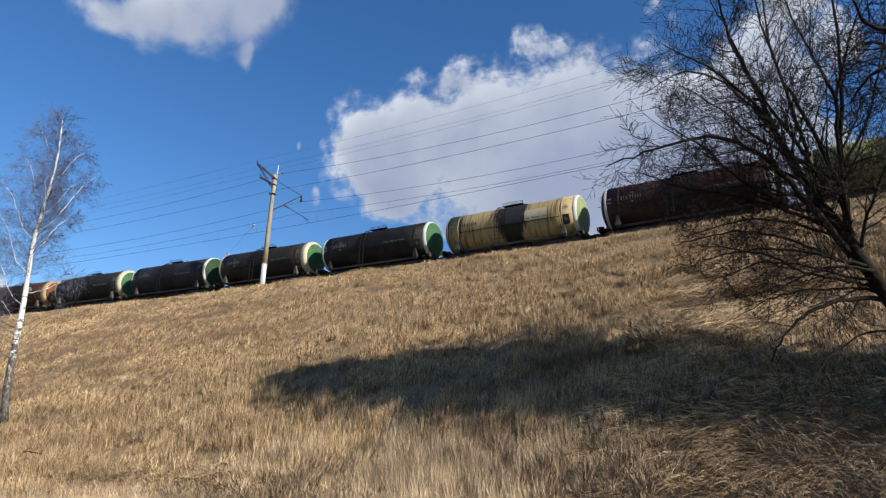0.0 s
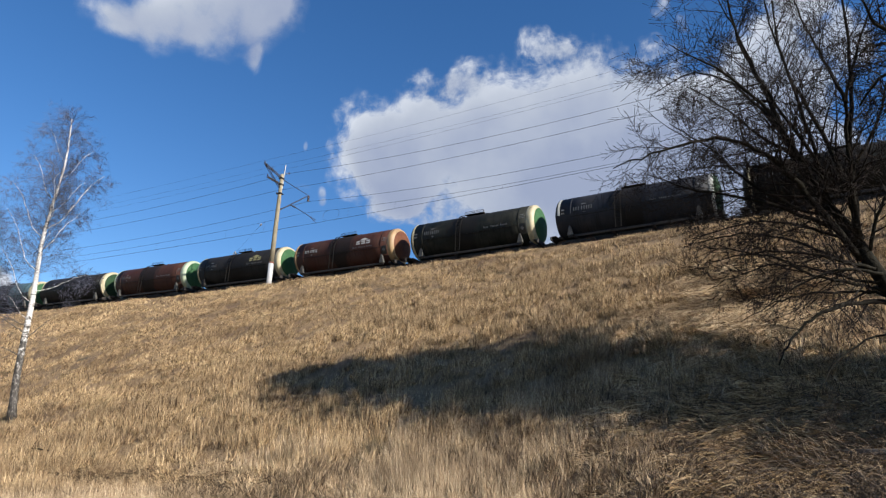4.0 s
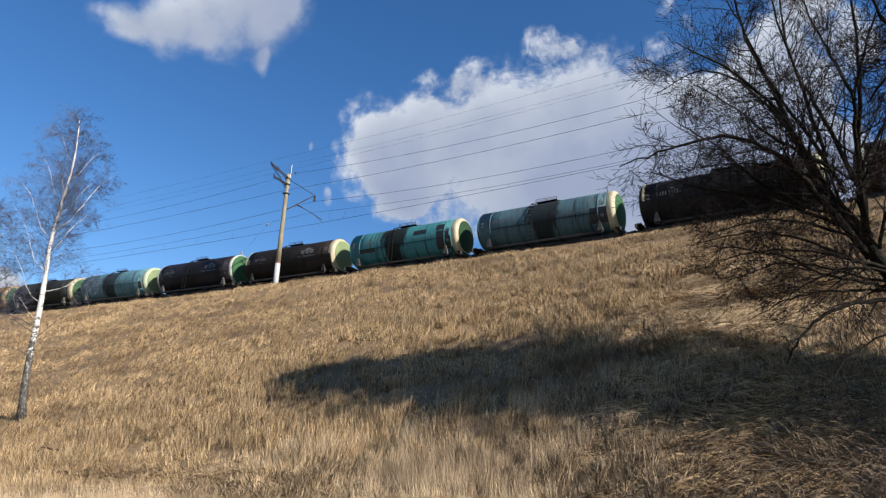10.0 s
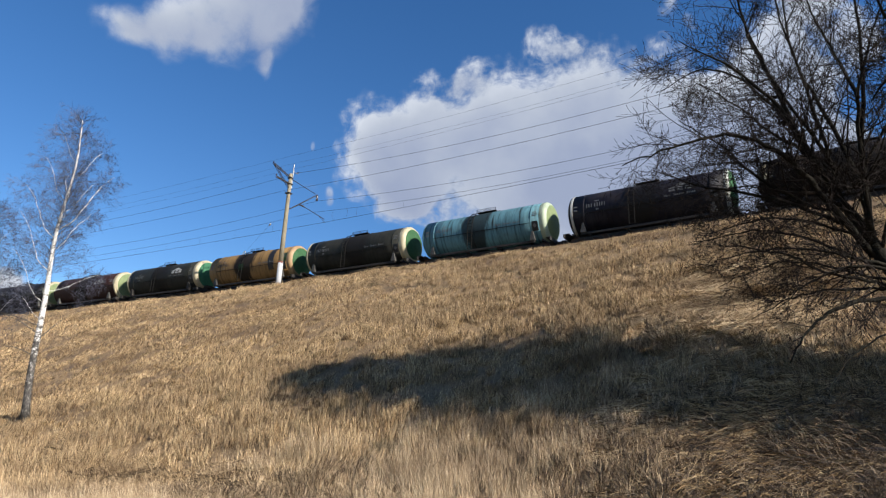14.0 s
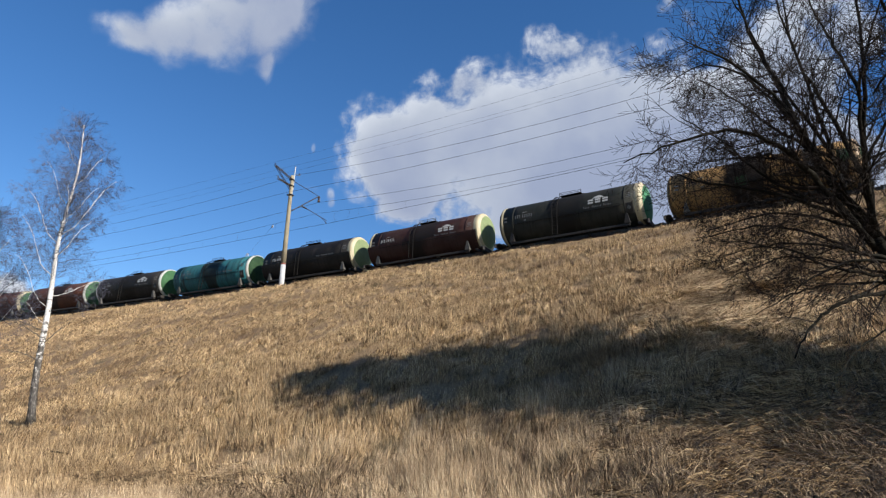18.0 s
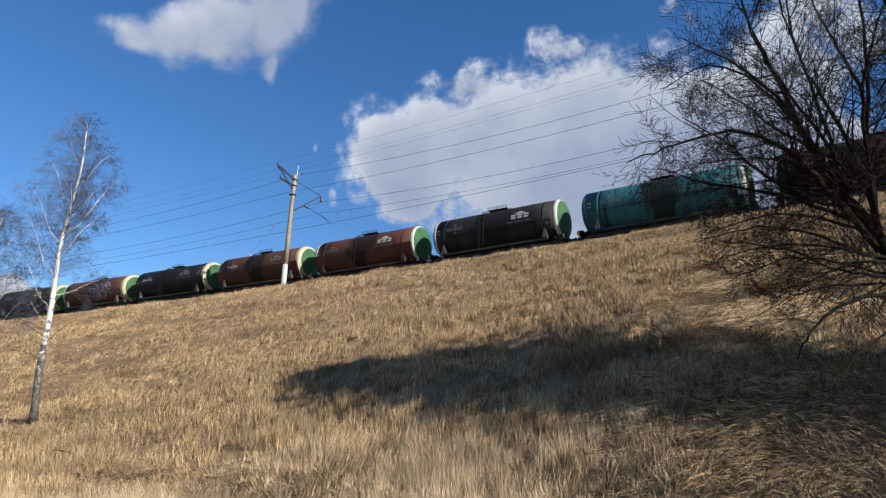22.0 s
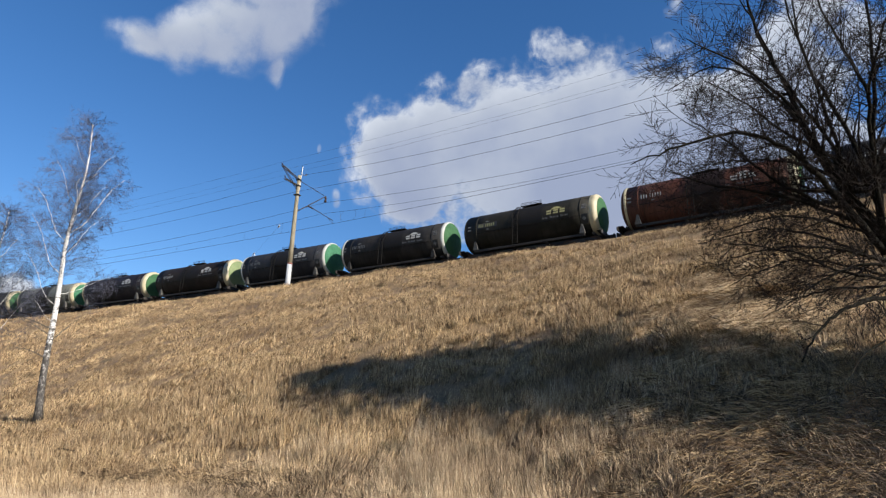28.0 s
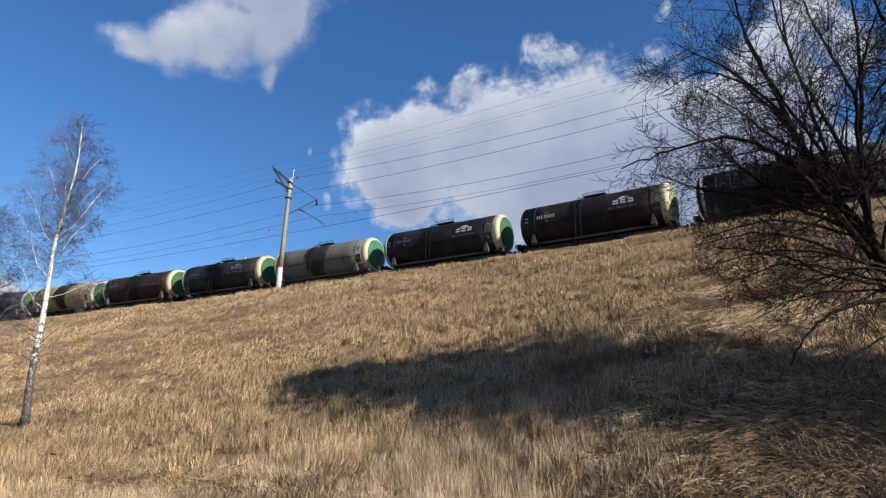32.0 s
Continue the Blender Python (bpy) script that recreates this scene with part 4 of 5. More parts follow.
def build_birch(az, dist, height, seed, lean, bend, forks, label, snags=()):
    """A bare birch: white stem, black foot, white limbs and a haze of thin hanging twigs."""
    rng = random.Random(seed)
    x, y = dist * math.sin(radians(az)), dist * math.cos(radians(az))
    base = Vector((x, y, ground_at(x, y) - 0.15))
    root = tagged(new("birch_tree"), label, "tree", "birches on the slope")
    root.location = base
    lean = Vector((*lean, 0))
    across = Vector((math.cos(radians(az)), -math.sin(radians(az)), 0))      # the foot leans, the stem above it is upright
    n = 16
    pts = [lean * (i / n) * height + across * bend * (1 - math.exp(-height * i / n / 3.6)) + Vector((0.12 * math.sin(i * 0.9 + seed), 0.12 * math.cos(i * 0.7 + seed), 0)) * (i / n) + Vector((0, 0, height * i / n)) for i in range(n + 1)]
    rad = [0.165 * (1 - 0.93 * (i / n) ** 0.95) + 0.014 + (0.06 if i == 0 else 0) for i in range(n + 1)]
    b = Build()
    b.tube(pts, rad, 12)
    part("trunk", b, BIRCH_BARK, root, smooth=True)
    bt = Build()
    for u, a, rise, ln, r in forks:
        k = u * n
        i = min(int(k), n - 1)
        p = pts[i].lerp(pts[i + 1], k - i)
        out = Vector((math.cos(radians(a)), math.sin(radians(a)), 0))
        ln *= 0.74
        w1, w2 = rng.uniform(-0.16, 0.16) * ln, rng.uniform(-0.16, 0.16) * ln
        turned = Vector((-out.y, out.x, 0))
        ctrl = [p, p + out * ln * 0.30 + turned * w1 + Vector((0, 0, rise * ln * 0.20)), p + out * ln * 0.62 + turned * w2 + Vector((0, 0, rise * ln * 0.66)), p + out * ln * 0.78 + Vector((0, 0, rise * ln * 0.86)), p + out * ln * 0.96 + turned * w1 + Vector((0, 0, rise * ln * 1.0))]
        bl = Build()
        limb(bl, bt, rng, ctrl, r * 0.52, 0.004, int(15 + ln * 9), 0.95, 2, 0.8, 0.10, 0.25, 0.0040)
        part("limb", bl, BIRCH_BARK, root, smooth=True)
    for u, a, rise, ln in snags:
        k = u * n
        p = pts[int(k)].lerp(pts[int(k) + 1], k - int(k))
        out = Vector((math.cos(radians(a)), math.sin(radians(a)), rise))
        bl = Build()
        limb(bl, bl, rng, [p, p + out * ln * 0.5 + Vector((0, 0, 0.06)), p + out * ln * 0.8, p + out * ln], 0.028, 0.006, 3, 0.35, 1, 0.8, 0.0, 0.4, 0.004)
        part("dead_branch", bl, DEADWOOD, root)
    for i in range(205):
        u = rng.uniform(0.38, 1.0) ** 0.85
        k = min(int(u * n), n - 1)
        p = pts[k].lerp(pts[k + 1], u * n - k)
        a = rng.uniform(0, 6.283)
        d = Vector((math.cos(a), math.sin(a), rng.uniform(0.5, 1.3)))
        grow(bt, rng, p, d, rng.uniform(0.9, 1.9) * (1.35 - u * 0.75), 0.012, 2, 0.8, 0.07, None, 4, thin=0.0040)
    part("crown", bt, TWIG_BIRCH, root, "haze of thin purple-brown bare twigs")


def build_shade_tree():
    """The tall dense tree beside the camera whose shade lies on the slope."""
    rng = random.Random(5)
    base = Vector((12.0, 16.5, 0))
    base.z = ground_at(base.x, base.y) - 0.2
    root = tagged(new("pine_tree"), "tall dense dark green pine at the slope foot", "tree")
    root.location = base
    b = Build()
    b.tube([(0, 0, 0), (0, 0.1, 8), (0, 0.2, 14), (0, -0.2, 19.6)], [0.4, 0.34, 0.22, 0.04], 12)
    part("trunk", b, BARK_DARK, root, smooth=True)
    zs, mid, half = (5, 6, 8.6, 10.4, 11.6, 12.6, 14, 16, 18, 20, 21.4, 22.3), (16.2, 16.3, 16.6, 16.8, 16.9, 16.9, 16.95, 17.05, 17.3, 17.0, 16.75, 16.3), (1.3, 1.6, 1.8, 1.8, 1.7, 1.75, 2.3, 2.6, 2.6, 2.0, 1.4, 0.7)
    vs, fs = [], []
    while len(vs) < 5 * 13000:
        h = rng.uniform(5, 22.3)
        w = float(np.interp(h, zs, half))
        if rng.random() > w / 2.6 * (0.75 if h < 10 else 1.0):
            continue
        a, r = rng.uniform(0, 6.283), w * min(abs(rng.gauss(0, 0.56)), 1.4)
        p = Vector((r * math.cos(a), r * math.sin(a) + float(np.interp(h, zs, mid)) - base.y, h - base.z))
        out = Vector((math.cos(a), math.sin(a), rng.uniform(-0.4, 0.3))).normalized()
        side = out.cross(Vector((0, 0, 1))).normalized()
        ln, wd = rng.uniform(0.3, 0.6), rng.uniform(0.10, 0.2)
        o = len(vs)
        vs += [p, p + out * ln * 0.5 + side * wd, p + out * ln, p + out * ln * 0.5 - side * wd, p + out * ln * 0.5 + Vector((0, 0, -0.12))]
        fs += [(o, o + 1, o + 4), (o + 1, o + 2, o + 4), (o + 2, o + 3, o + 4), (o + 3, o, o + 4)]
    b = Build()
    b.add(vs, fs)
    part("crown", b, NEEDLE, root, "dense dark green needle sprays")


build_willow()
build_birch(-65.83, 36.5, 15.9, 3, (0, 0), -0.45, [
    (0.36, 250, 1.3, 2.6, 0.032), (0.40, 70, 0.55, 3.0, 0.03), (0.46, 235, 1.5, 2.8, 0.04), (0.53, 40, 1.3, 2.2, 0.045), (0.57, 260, 1.3, 2.6, 0.045), (0.60, 60, 1.6, 2.9, 0.07),
    (0.66, 90, 1.5, 2.0, 0.045), (0.70, 230, 1.6, 2.0, 0.04), (0.78, 60, 1.5, 1.7, 0.035), (0.84, 240, 1.6, 1.4, 0.03), (0.31, 240, 0.9, 1.6, 0.025), (0.62, 330, 1.4, 2.2, 0.04), (0.5, 150, 1.4, 2.2, 0.04)],
    "tall bare birch with white bark and black furrowed foot", [(0.20, 235, 0.30, 1.5), (0.245, 55, 1.3, 1.1), (0.265, 240, 0.55, 1.5), (0.29, 250, 0.25, 1.9)])
build_birch(-70.6, 42.0, 12.2, 8, (-0.01, -0.02), 0.0, [
    (0.36, 70, 1.6, 2.6, 0.06), (0.42, 240, 1.4, 2.6, 0.05), (0.50, 60, 1.6, 2.4, 0.05), (0.58, 90, 1.5, 2.0, 0.045), (0.66, 250, 1.5, 1.8, 0.04), (0.76, 60, 1.5, 1.6, 0.035)],
    "smaller bare birch with several white stems")
build_shade_tree()


# ---- clouds: thin sheets far off, drifting ----
def cloud_material():
    m, t, p = tree_of("cloud_vapour")
    t.nodes.remove(p)

    def stored(name):
        at = t.nodes.new("ShaderNodeAttribute")
        at.attribute_name = name
        return at.outputs["Fac"]

    def calc(op, a, b, c=0.0):
        q = t.nodes.new("ShaderNodeMath")
        q.operation = op
        for sock, val in zip(q.inputs, (a, b, c)):
            if isinstance(val, float):
                sock.default_value = val
            else:
                t.links.new(val, sock)
        return q.outputs[0]

    wisp = calc("SUBTRACT", noise_tex(t, 0.014, 9.0, 0.64), 0.5)
    torn = calc("MULTIPLY_ADD", wisp, stored("tear"), stored("thickness"))
    cover = node(t, "ShaderNodeMapRange")
    cover.interpolation_type = "SMOOTHSTEP"
    cover.inputs["From Min"].default_value, cover.inputs["From Max"].default_value = 0.10, 0.92
    t.links.new(torn, cover.inputs[0])
    # cloud shading is painted into the glow: thick parts grey, thin edges white
    deep = calc("MULTIPLY_ADD", noise_tex(t, 0.0034, 6.0, 0.5), 0.75, stored("depth"))
    col = ramp(t, calc("MULTIPLY", deep, 0.62), [(0.34, (0.380, 0.406, 0.455)), (0.52, (0.268, 0.298, 0.356)), (0.72, (0.180, 0.212, 0.295))])
    em = node(t, "ShaderNodeEmission", Strength=1.0)
    t.links.new(col, em.inputs[0])
    clear = t.nodes.new("ShaderNodeBsdfTransparent")
    out = t.nodes.new("ShaderNodeMixShader")
    t.links.new(cover.outputs[0], out.inputs[0])
    t.links.new(clear.outputs[0], out.inputs[1])
    t.links.new(em.outputs[0], out.inputs[2])
    t.links.new(out.outputs[0], t.nodes["Material Output"].inputs[0])
    return m


CLOUD = cloud_material()
FAR = 2400.0


def build_cloud(az, el, puffs, step, seed, label, dense=1.0, tear=1.3, soft=1.6, crinkle=1.0, core=0.0):
    """A cloud seen from below: puffs of (degrees across, degrees up, half width, half height) round its middle."""
    half_w = max(abs(p[0]) + p[2] for p in puffs) + 1
    lo, hi = min(p[1] - p[3] for p in puffs) - 1, max(p[1] + p[3] for p in puffs) + 1
    xs, ys = np.arange(-half_w, half_w, step), np.arange(lo, hi, step)
    gx, gy = np.meshgrid(xs, ys)
    size = min(1.0, 0.35 * max(p[2] for p in puffs))
    crinkle = crinkle * size
    warp = 0.8 * size * soft_noise(gx, gy, 2.4, seed) + crinkle * (0.45 * soft_noise(gx, gy, 1.1, seed + 1) + 0.25 * soft_noise(gx, gy, 0.5, seed + 8))
    warp2 = 0.8 * size * soft_noise(gx, gy, 2.4, seed + 5) + crinkle * (0.45 * soft_noise(gx, gy, 1.1, seed + 6) + 0.25 * soft_noise(gx, gy, 0.5, seed + 9))
    den = np.zeros_like(gx)
    deep = np.zeros_like(gx)
    inner = np.zeros_like(gx)
    for px, py, w, h, *thin in puffs:
        # centred low and to the right in each puff, where the painted shade gathers
        deep += np.exp(-1.2 * (((gx - px - 0.12 * w) / w) ** 2 + ((gy - py + 0.25 * h) / h) ** 2)) * (thin[0] if thin else 1.0)
        if not thin:
            inner += np.exp(-1.2 * (((gx + warp - px) / w) ** 2 + ((gy + warp2 - py) / h) ** 2))
        r2 = ((gx + warp - px) / w) ** 2 + ((gy + warp2 - py) / h) ** 2
        den = np.maximum(den, np.clip(1.4 - np.sqrt(r2), 0, 1) * (thin[0] if thin else 0.9))
    den = np.clip(den * soft, 0, 1.35) + crinkle * (0.16 * soft_noise(gx, gy, 0.75, seed + 2) + 0.08 * soft_noise(gx, gy, 0.35, seed + 3)) * (den > 0)
    den = den + core * np.clip(inner - 0.55, 0, 1)
    k = FAR * math.pi / 180
    relief = 60 * np.clip(den, 0, 1) + 35 * soft_noise(gx, gy, 1.7, seed + 4)
    keep = den > 0.01
    n, m = gx.shape
    use = (keep[:-1, :-1] | keep[1:, :-1] | keep[:-1, 1:] | keep[1:, 1:])
    idx = np.arange(n * m).reshape(n, m)
    quads = np.stack([idx[:-1, :-1], idx[:-1, 1:], idx[1:, 1:], idx[1:, :-1]], -1)[use]
    order = np.unique(quads)
    back = np.zeros(n * m, int)
    back[order] = np.arange(len(order))
    verts = np.stack([gx * k, gy * k, relief], -1).reshape(-1, 3)[order]
    me = bpy.data.meshes.new("cloud")
    me.from_pydata(verts.tolist(), [], back[quads].tolist())
    att = me.attributes.new("thickness", "FLOAT", "POINT")
    att.data.foreach_set("value", (np.clip(den, 0, 1.35) * dense).reshape(-1)[order].astype(np.float32))
    att = me.attributes.new("depth", "FLOAT", "POINT")
    att.data.foreach_set("value", (1 - np.exp(-0.8 * deep)).reshape(-1)[order].astype(np.float32))
    att = me.attributes.new("tear", "FLOAT", "POINT")
    att.data.foreach_set("value", (tear * np.clip(den * 2.5, 0, 1)).reshape(-1)[order].astype(np.float32))
    me.polygons.foreach_set("use_smooth", [True] * len(me.polygons))
    me.materials.append(CLOUD)
    ob = tagged(new("cloud", me), label, "cloud", "clouds in the sky")
    ob["az"], ob["el"] = az, el
    return ob


def cloud_pose(az, el):
    d = Vector((math.sin(radians(az)) * math.cos(radians(el)), math.cos(radians(az)) * math.cos(radians(el)), math.sin(radians(el))))
    return look(Vector((0, 0, 1.6)) + d * FAR, Vector((0, 0, 1.6)) + d * FAR * 2)


CLOUDS = [
    (build_cloud(-22, 27, [(-16.3, 0.6, 4.2, 4.3), (-13.8, -3.2, 3.8, 2.9), (-11.2, 1.4, 5.6, 4.2), (-4, 1.8, 6.6, 5.1), (2.3, 2.0, 5.4, 5.9), (8.0, 1.2, 6.0, 5.2), (-3.5, -3.5, 6.5, 4.2), (4, -6, 8, 6), (14, 0.5, 6.5, 4.6), (14, -6, 9, 6), (20, -1.5, 4.5, 3.6), (22, -6, 9, 5), (17.5, 3.4, 4.4, 3.2), (16.8, 6.6, 2.8, 2.8), (19.3, 10.0, 3.2, 3.0, 0.8), (22.3, 7.6, 2.6, 2.4, 0.75),
                           (-7.8, 7.0, 1.9, 1.5, 0.50), (-9.0, 6.2, 1.6, 1.0, 0.45), (-1.0, 8.5, 1.8, 1.4, 0.55), (1.2, 8.2, 1.8, 1.0, 0.5), (-9.5, -5.6, 4.0, 2.2, 0.50), (-18.2, 4.9, 1.2, 0.9, 0.36), (-11.4, 6.3, 1.8, 0.9, 0.42), (8.2, 7.3, 1.4, 1.2, 0.40),
                           (8.4, 11.2, 0.9, 1.0, 0.33), (10.4, 10.1, 1.0, 0.9, 0.31)], 0.2, 21, "large white cumulus cloud with grey underside in blue sky", 1.0, 1.7, 1.15, 0.5, 0.7), (-0.45, -0.50)),
    (build_cloud(-56, 36, [(-7.0, -2.5, 2.4, 1.9), (-4.6, -2.1, 2.5, 2.3), (-1.8, -0.3, 3.2, 3.4), (1.8, 0.8, 3.2, 3.3), (4.0, 1.9, 2.4, 2.6), (2.3, -2.5, 1.0, 1.6, 0.85), (-8.9, -2.6, 1.9, 1.6, 0.40), (2.0, 4.5, 5.0, 3.5)], 0.2, 41, "soft white cloud with ragged lower edge", 1.0, 0.7, 0.75, 0.40, 0.25), (0.95, -1.25)),
    (build_cloud(-44.9, 22.1, [(0.0, 0.15, 0.42, 0.62), (0.15, -0.55, 0.35, 0.4), (-1.5, 0.6, 0.9, 0.4, 0.35)], 0.08, 61, "small torn white cloud puff", 0.60, 0.6, 1.0, 0.3), (-0.37, -0.20)),
    (build_cloud(-46.8, 26.2, [(0, 0, 0.22, 0.5, 0.7)], 0.05, 71, "small torn white cloud puff", 0.36, 0.5), (-0.37, -0.20)),
    (build_cloud(-71.5, 9.5, [(-2, 0, 5, 2.2), (2.5, 0.4, 2.5, 1.6), (-5, 2, 4, 2)], 0.2, 81, "white cloud bank low over the horizon"), (-0.2, -0.4))]


# ---- grass ----
def build_grass(name, count, near, seed, label, reach=(7, 200), fine=1.0, stretch=(-96, 9, 3.6, 38), simple=False, layer="", mat=None):
    """Dry blades standing in tufts on the slope; thicker where the slope is close."""
    rng = np.random.RandomState(seed)
    pool = int(count * 4.5)
    s = rng.uniform(stretch[0], stretch[1], pool)
    d = rng.uniform(stretch[2], stretch[3], pool)
    a = s / CURVE
    x = (CURVE - d) * np.sin(a)
    y = NEAR - CURVE + (CURVE - d) * np.cos(a)
    dist = np.hypot(x, y)
    bearing = np.degrees(np.arctan2(x, y))
    tuft = soft_noise(x, y, 0.34, seed) * 0.75 + soft_noise(x, y, 1.3, seed + 1) * 0.45
    want = (near / np.maximum(dist, near)) ** 1.35 * np.clip(0.52 + 1.25 * tuft, 0.10, 1) * np.where((x > -3.6) & (d > 21.5), 0.10 if layer == "stalk" else 0.42, 1.0) * ((bearing > -74) & (bearing < 9) & (dist > reach[0]) & (dist < reach[1]))
    pick = np.nonzero(rng.rand(pool) < want)[0][:count]
    x, y, d, s, dist, tuft = x[pick], y[pick], d[pick], s[pick], dist[pick], tuft[pick]
    n = len(x)
    z = ground_z(x, y) - 0.03
    # most of it short and matted with stalks standing over it, laid flat in one patch on the slope
    laid = np.clip(1.7 - np.hypot((x + 2.6) / 3.6, (y - 23.6) / 3.4), 0, 1)
    laid = np.maximum(laid, 0.75 * np.clip(1.5 - np.hypot((x + 0.5) / 4.2, (y - 14.5) / 4.6), 0, 1))
    laid = np.maximum(laid, 0.7 * np.clip(1.6 - np.hypot((x + 1.0) / 3.6, (y - 18.6) / 2.4), 0, 1))
    laid = np.maximum(laid, 0.5 * np.clip((-20 - x) / 12, 0, 1) * np.clip(0.6 + soft_noise(x, y, 3.0, seed + 7), 0, 1))
    laid = np.maximum(laid, 0.6 * np.clip(1.6 - np.hypot((x + 18.5) / 8, (y - 10.6) / 2.2), 0, 1))
    stalk = (rng.rand(n) < 0.15 + 0.25 * soft_noise(x, y, 2.2, seed + 6)) & (rng.rand(n) > laid * 0.9)
    if layer:
        stalk = np.full(n, layer == "stalk")
        drop = laid if layer == "stalk" else laid * 0
        laid = laid * (0.5 if layer == "stalk" else 1.0)
    else:
        drop = laid * 0
    h = (0.30 + 0.28 * tuft + 0.12 * soft_noise(x, y, 4.0, seed + 2)) * rng.uniform(0.5, 1.2, n)
    h = np.where(stalk, h * 1.35 + 0.16 * np.clip((d - 20) / 5, 0, 1), h)
    h *= np.where(d < 5.5, np.clip(0.95 - (s + 30) / 60, 0.45, 1.0), 1.0) * np.where(s < -45, 0.85, 1.0)
    h = np.clip(h, 0.10, 1.05) * (1 + 0.8 * laid) * (1 - 0.7 * np.clip(drop * 1.5, 0, 1)) * np.clip(dist / 15, 0.55, 1)
    h *= np.clip(1.0 - (dist - 26) / 40, 0.62, 1.0)
    lift = laid * rng.uniform(0.03, 0.22, n)
    swirl = 3.0 * soft_noise(x, y, 1.1, seed + 3)
    lean_a = rng.uniform(0, 6.283, n)
    lean = np.where(stalk, rng.uniform(0.03, 0.40, n), rng.uniform(0.35, 0.97, n))
    lx = (np.cos(lean_a) * lean - 0.10) * (1 - laid) + laid * (-0.80 * np.cos(0.7 * swirl) + 0.50 * np.cos(lean_a))
    ly = (np.sin(lean_a) * lean - 0.06) * (1 - laid) + laid * (-0.40 * np.sin(swirl) + 0.40 * np.sin(lean_a))
    up = np.sqrt(np.clip(1 - np.minimum(lx * lx + ly * ly, 0.95), 0.05, 1)) * (1 - 0.78 * laid)
    w = (0.0030 + 0.00030 * dist) * fine * rng.uniform(0.6, 1.3, n) * np.where(stalk, 0.8, 1.0) * (1 + 0.6 * laid)
    t = rng.uniform(0, 6.283, n)
    px, py = np.cos(t) * w, np.sin(t) * w
    slope = np.where((d > 4.5) & (d < 27), 0.6, 0.0) * ly * h
    shape = ((0, 0, 1, -1), (0, 0, 1, 1), (1, 1, 0, 0)) if simple else ((0, 0, 1, -1), (0, 0, 1, 1), (0.58, 0.42, 0.72, 1), (0.58, 0.42, 0.72, -1), (1, 1, 0, 0))
    faces = (3,) if simple else (4, 3)
    corner = np.array([[0, 1, 2]] if simple else [[0, 1, 2, 3, 3, 2, 4]])
    c = len(shape)
    v = np.empty((n, c, 3), np.float32)
    for i, (fh, fl, fw, sg) in enumerate(shape):
        v[:, i, 0] = x + lx * h * fl + px * fw * sg
        v[:, i, 1] = y + ly * h * fl + py * fw * sg
        v[:, i, 2] = z + lift * fl + up * h * fh + np.maximum(slope * fl, -0.1)
    me = bpy.data.meshes.new(name)
    me.vertices.add(n * c)
    me.vertices.foreach_set("co", v.ravel())
    loops = ((np.arange(n) * c)[:, None] + corner).astype(np.int32)
    me.loops.add(loops.size)
    me.loops.foreach_set("vertex_index", loops.ravel())
    me.polygons.add(n * len(faces))
    starts = (np.arange(n) * sum(faces))[:, None] + np.cumsum((0, *faces[:-1]))[None, :]
    me.polygons.foreach_set("loop_start", starts.ravel().astype(np.int32))
    me.update(calc_edges=True)
    me.materials.append(mat or GRASS)
    return tagged(new(name, me), label, "grass", kind="stuff")


build_grass("dry_grass", 250000, 13.0, 5, "short matted dry grass at the foot of the slope", (7, 19), 1.15, (-24, 9, 17, 37), False, "mat", MATTED)
build_grass("straw_stalks", 210000, 10.5, 25, "pale dry straw stalks standing over matted grass", (7, 20), 0.70, (-24, 9, 17, 37), True, "stalk", STRAW)
build_grass("mid_dry_grass", 520000, 24.0, 15, "dry straw-coloured grass, lodged in places, on the slope", (17.5, 32), 1.05, (-36, 9, 8, 35), True)
build_grass("far_dry_grass", 760000, 34.0, 9, "dry straw-coloured grass on the upper slope", (30, 110), 0.92, (-96, 9, 3.6, 36), True)


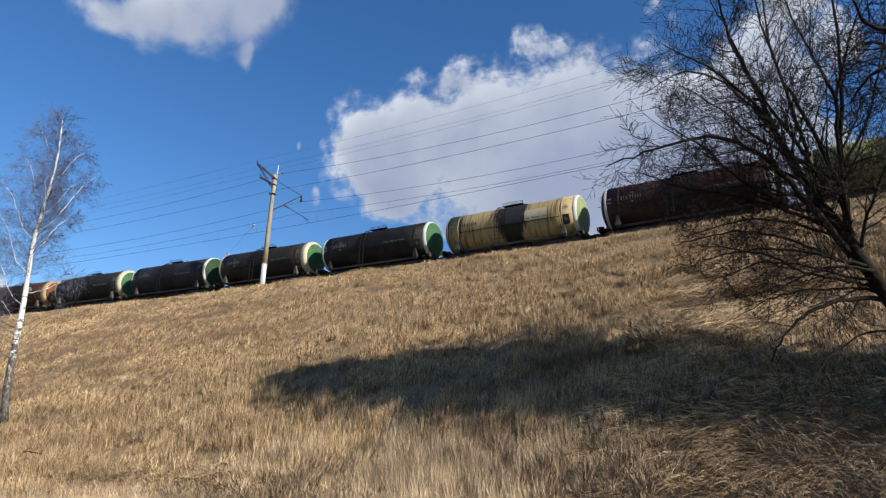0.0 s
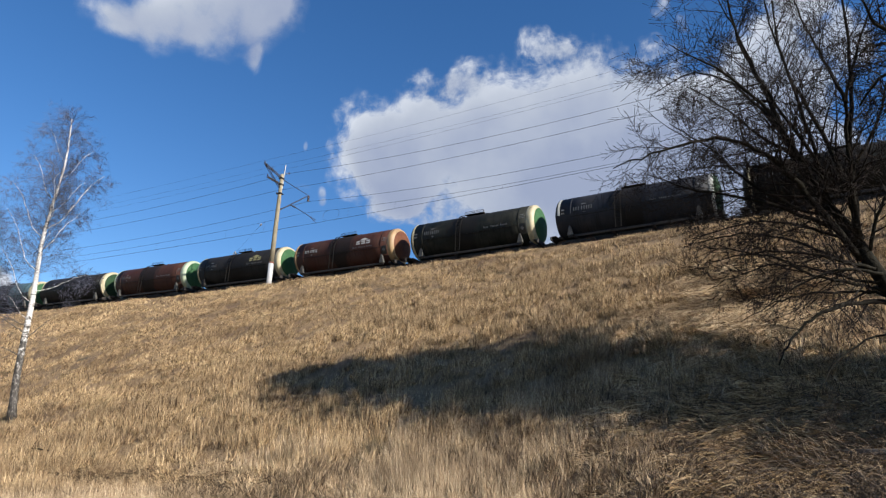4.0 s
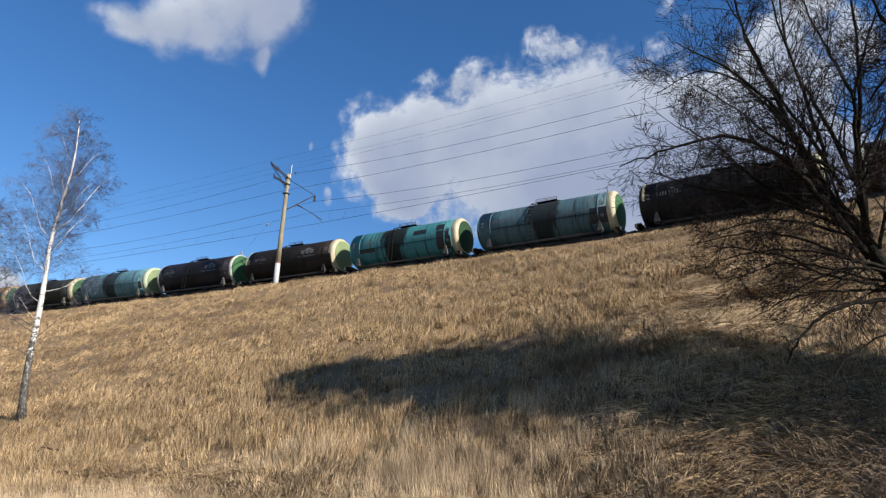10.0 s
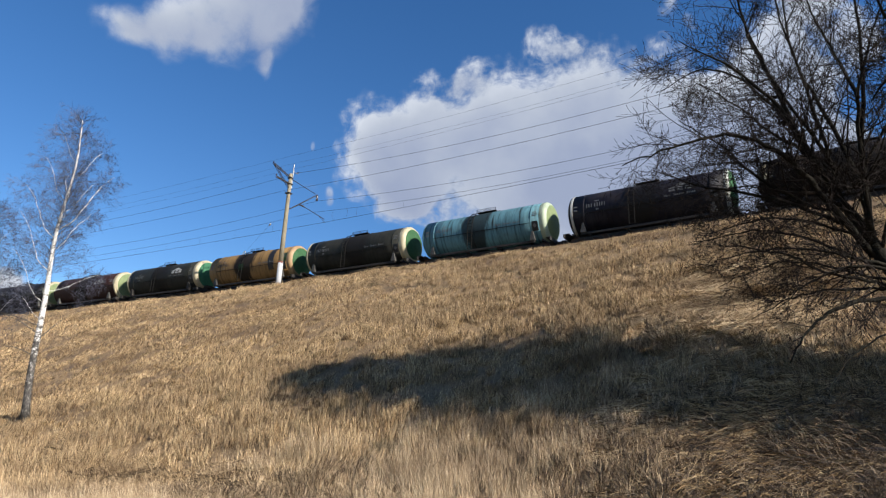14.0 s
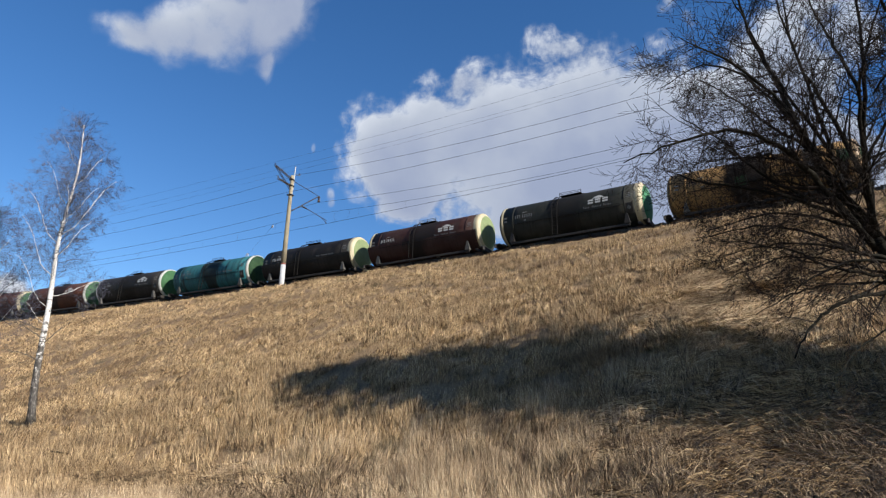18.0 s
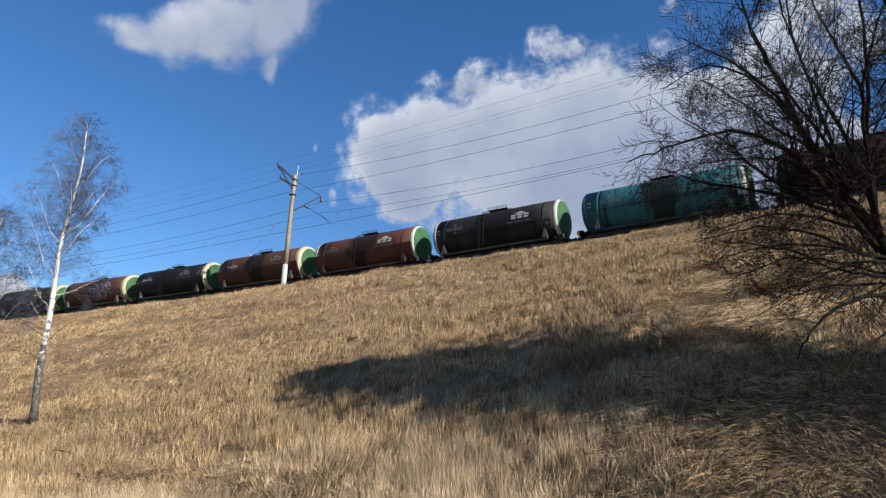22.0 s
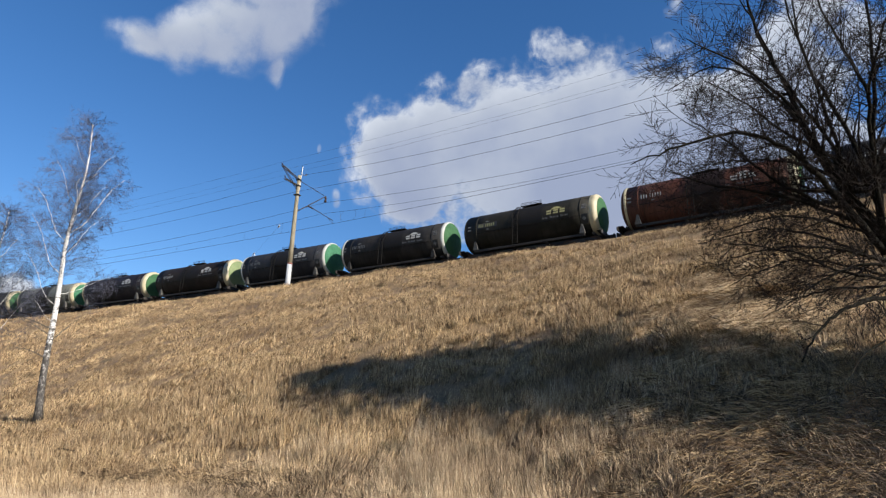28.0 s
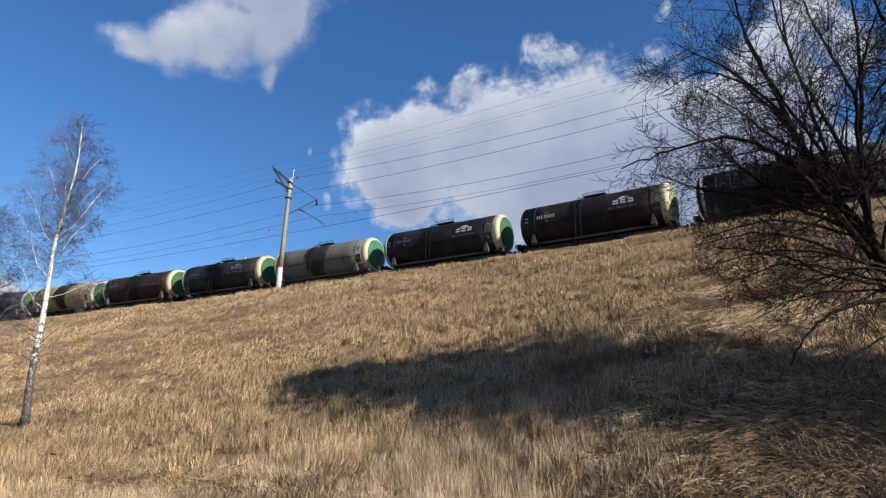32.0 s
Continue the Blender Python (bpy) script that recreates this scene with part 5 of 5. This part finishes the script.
def build_lodged(centre, radii, count, length, seed, mat, label, heading=(-0.93, -0.36)):
    """Long blades beaten down by the snow, lying across each other in swirls."""
    rng = np.random.RandomState(seed)
    a, r = rng.uniform(0, 6.283, count * 2), np.sqrt(rng.uniform(0, 1, count * 2)) * 1.25
    x, y = centre[0] + radii[0] * r * np.cos(a), centre[1] + radii[1] * r * np.sin(a)
    keep = np.nonzero(r + 0.45 * soft_noise(x, y, 1.1, seed) + 0.35 * soft_noise(x, y, 0.45, seed + 4) < 0.85)[0][:count]
    x, y = x[keep], y[keep]
    n = len(x)
    turn = math.atan2(heading[1], heading[0]) + 0.9 * soft_noise(x, y, 1.4, seed + 1) + rng.normal(0, 0.35, n)
    bend = 0.9 * soft_noise(x, y, 0.8, seed + 2) + rng.normal(0, 0.35, n)
    ln = length * rng.uniform(0.5, 1.25, n)
    lift = rng.uniform(0.02, 0.20, n)
    w = rng.uniform(0.006, 0.014, n)
    steps = 4
    v = np.empty((n, steps * 2, 3), np.float32)
    px, py = x.copy(), y.copy()
    for i in range(steps):
        u = i / (steps - 1)
        ang = turn + bend * (u - 0.5)
        if i:
            px, py = px + np.cos(ang) * ln / (steps - 1), py + np.sin(ang) * ln / (steps - 1)
        z = ground_z(px, py) + lift * math.sin(math.pi * (0.15 + 0.75 * u)) + 0.02
        taper = w * (1.0 - 0.75 * u)
        v[:, 2 * i] = np.stack([px - np.sin(ang) * taper * 0.5, py + np.cos(ang) * taper * 0.5, z + taper], -1)
        v[:, 2 * i + 1] = np.stack([px + np.sin(ang) * taper * 0.5, py - np.cos(ang) * taper * 0.5, z - taper], -1)
    me = bpy.data.meshes.new("lodged_grass")
    base = (np.arange(n) * steps * 2)[:, None, None]
    quads = base + np.array([[2 * i, 2 * i + 1, 2 * i + 3, 2 * i + 2] for i in range(steps - 1)])[None]
    me.from_pydata(v.reshape(-1, 3).tolist(), [], quads.reshape(-1, 4).tolist())
    me.materials.append(mat)
    tagged(new("lodged_grass", me), label, "grass", kind="stuff")


build_lodged((-3.3, 23.4), (3.6, 3.3), 13000, 0.85, 51, STRAW, "long pale straw beaten flat in swirls on the slope")
build_lodged((-1.2, 16.2), (4.4, 4.0), 11000, 0.60, 52, GRASS, "brown dry stems lying tangled at the slope foot")
build_lodged((-18.5, 10.6), (8.5, 2.4), 9000, 0.50, 53, MATTED, "brown dry stems lying tangled at the slope foot")


def build_brush():
    """A tangle of dry stems at the foot of the slope, below the leaning tree."""
    rng = random.Random(31)
    b = Build()
    for i in range(19000):
        x, y = rng.uniform(-4.6, 3.0), rng.uniform(11.2, 18.0)
        if rng.random() > 1.2 - math.hypot((x - 0.2) / 4.6, (y - 14.4) / 3.6):
            continue
        p = Vector((x, y, ground_at(x, y) - 0.02))
        a, ln = rng.uniform(0, 6.283), rng.uniform(0.25, 0.85)
        d = Vector((math.cos(a), math.sin(a), rng.uniform(0.1, 1.1))).normalized()
        e = (d + Vector((rng.uniform(-0.5, 0.5), rng.uniform(-0.5, 0.5), -0.5))).normalized()
        b.tube([p, p + d * ln * 0.6, p + d * ln * 0.6 + e * ln * 0.4], [0.005, 0.0045, 0.002], 3, False)
    thing("dry_brush", b, BRUSH, "tangle of brown dry stems at the slope foot", "brush", kind="stuff")
    for i in range(9):
        x, y = -1.1 + rng.uniform(-0.9, 0.9), 15.6 + rng.uniform(-0.9, 0.7)
        z = ground_at(x, y)
        a = rng.uniform(2.2, 4.4)
        d = Vector((math.cos(a), 0.3 * math.sin(a), 0))
        h = rng.uniform(0.35, 0.8)
        b = Build()
        b.tube([(x, y, z - 0.03), (x + d.x * 0.1, y, z + h * 0.6), (x + d.x * 0.35, y + d.y * 0.3, z + h), (x + d.x * 0.75, y + d.y * 0.6, z + h * rng.uniform(0.5, 0.9))], [0.007, 0.006, 0.005, 0.003], 5)
        thing("dry_stalk", b, STALK, "bent pale dry weed stalk", "weed stalk", "dry weed stalks")
    b = Build()
    z = ground_at(0.9, 15.1)
    b.tube([(-0.5, 15.35, ground_at(-0.5, 15.35) + 0.08), (0.3, 15.2, ground_at(0.3, 15.2) + 0.12), (1.1, 15.1, ground_at(1.1, 15.1) + 0.12), (2.0, 15.15, ground_at(2.0, 15.15) + 0.10)], [0.07, 0.11, 0.12, 0.12], 10)
    thing("fallen_log", b, DEADWOOD, "weathered grey fallen log lying in the grass", "log", smooth=True)
    b = Build()
    z = ground_at(-1.0, 13.0)
    b.tube([(-1.0, 13.0, z - 0.2), (-1.04, 13.0, z + 0.16), (-1.12, 12.97, z + 0.30)], [0.11, 0.09, 0.03], 9)
    thing("stump", b, BARK_DARK, "dark broken stump at the slope foot", "stump")
    b = Build()
    b.tube([(x, 12.85 + 0.1 * math.sin(x), ground_at(x, 12.85) + 0.28) for x in (-26.4, -26.0, -25.6, -25.1)], [0.015, 0.03, 0.03, 0.02], 6)
    thing("fallen_branch", b, BARK_DARK, "thin dark fallen branch lying on the grass", "branch")


build_brush()


# ---- the drift of the clouds and the passing of the train ----
def motions():
    for ob, (da, de) in CLOUDS:
        az, el = ob["az"], ob["el"]
        walk(ob, [(t, cloud_pose(az + da * t / 32, el + de * t / 32)) for t in (0, 8, 16, 24, 32)])
    for i, w in enumerate(TRAIN):
        walk(w, [(t, wagon_pose(i - 1, t)) for t in range(0, 33, 2)])


motions()
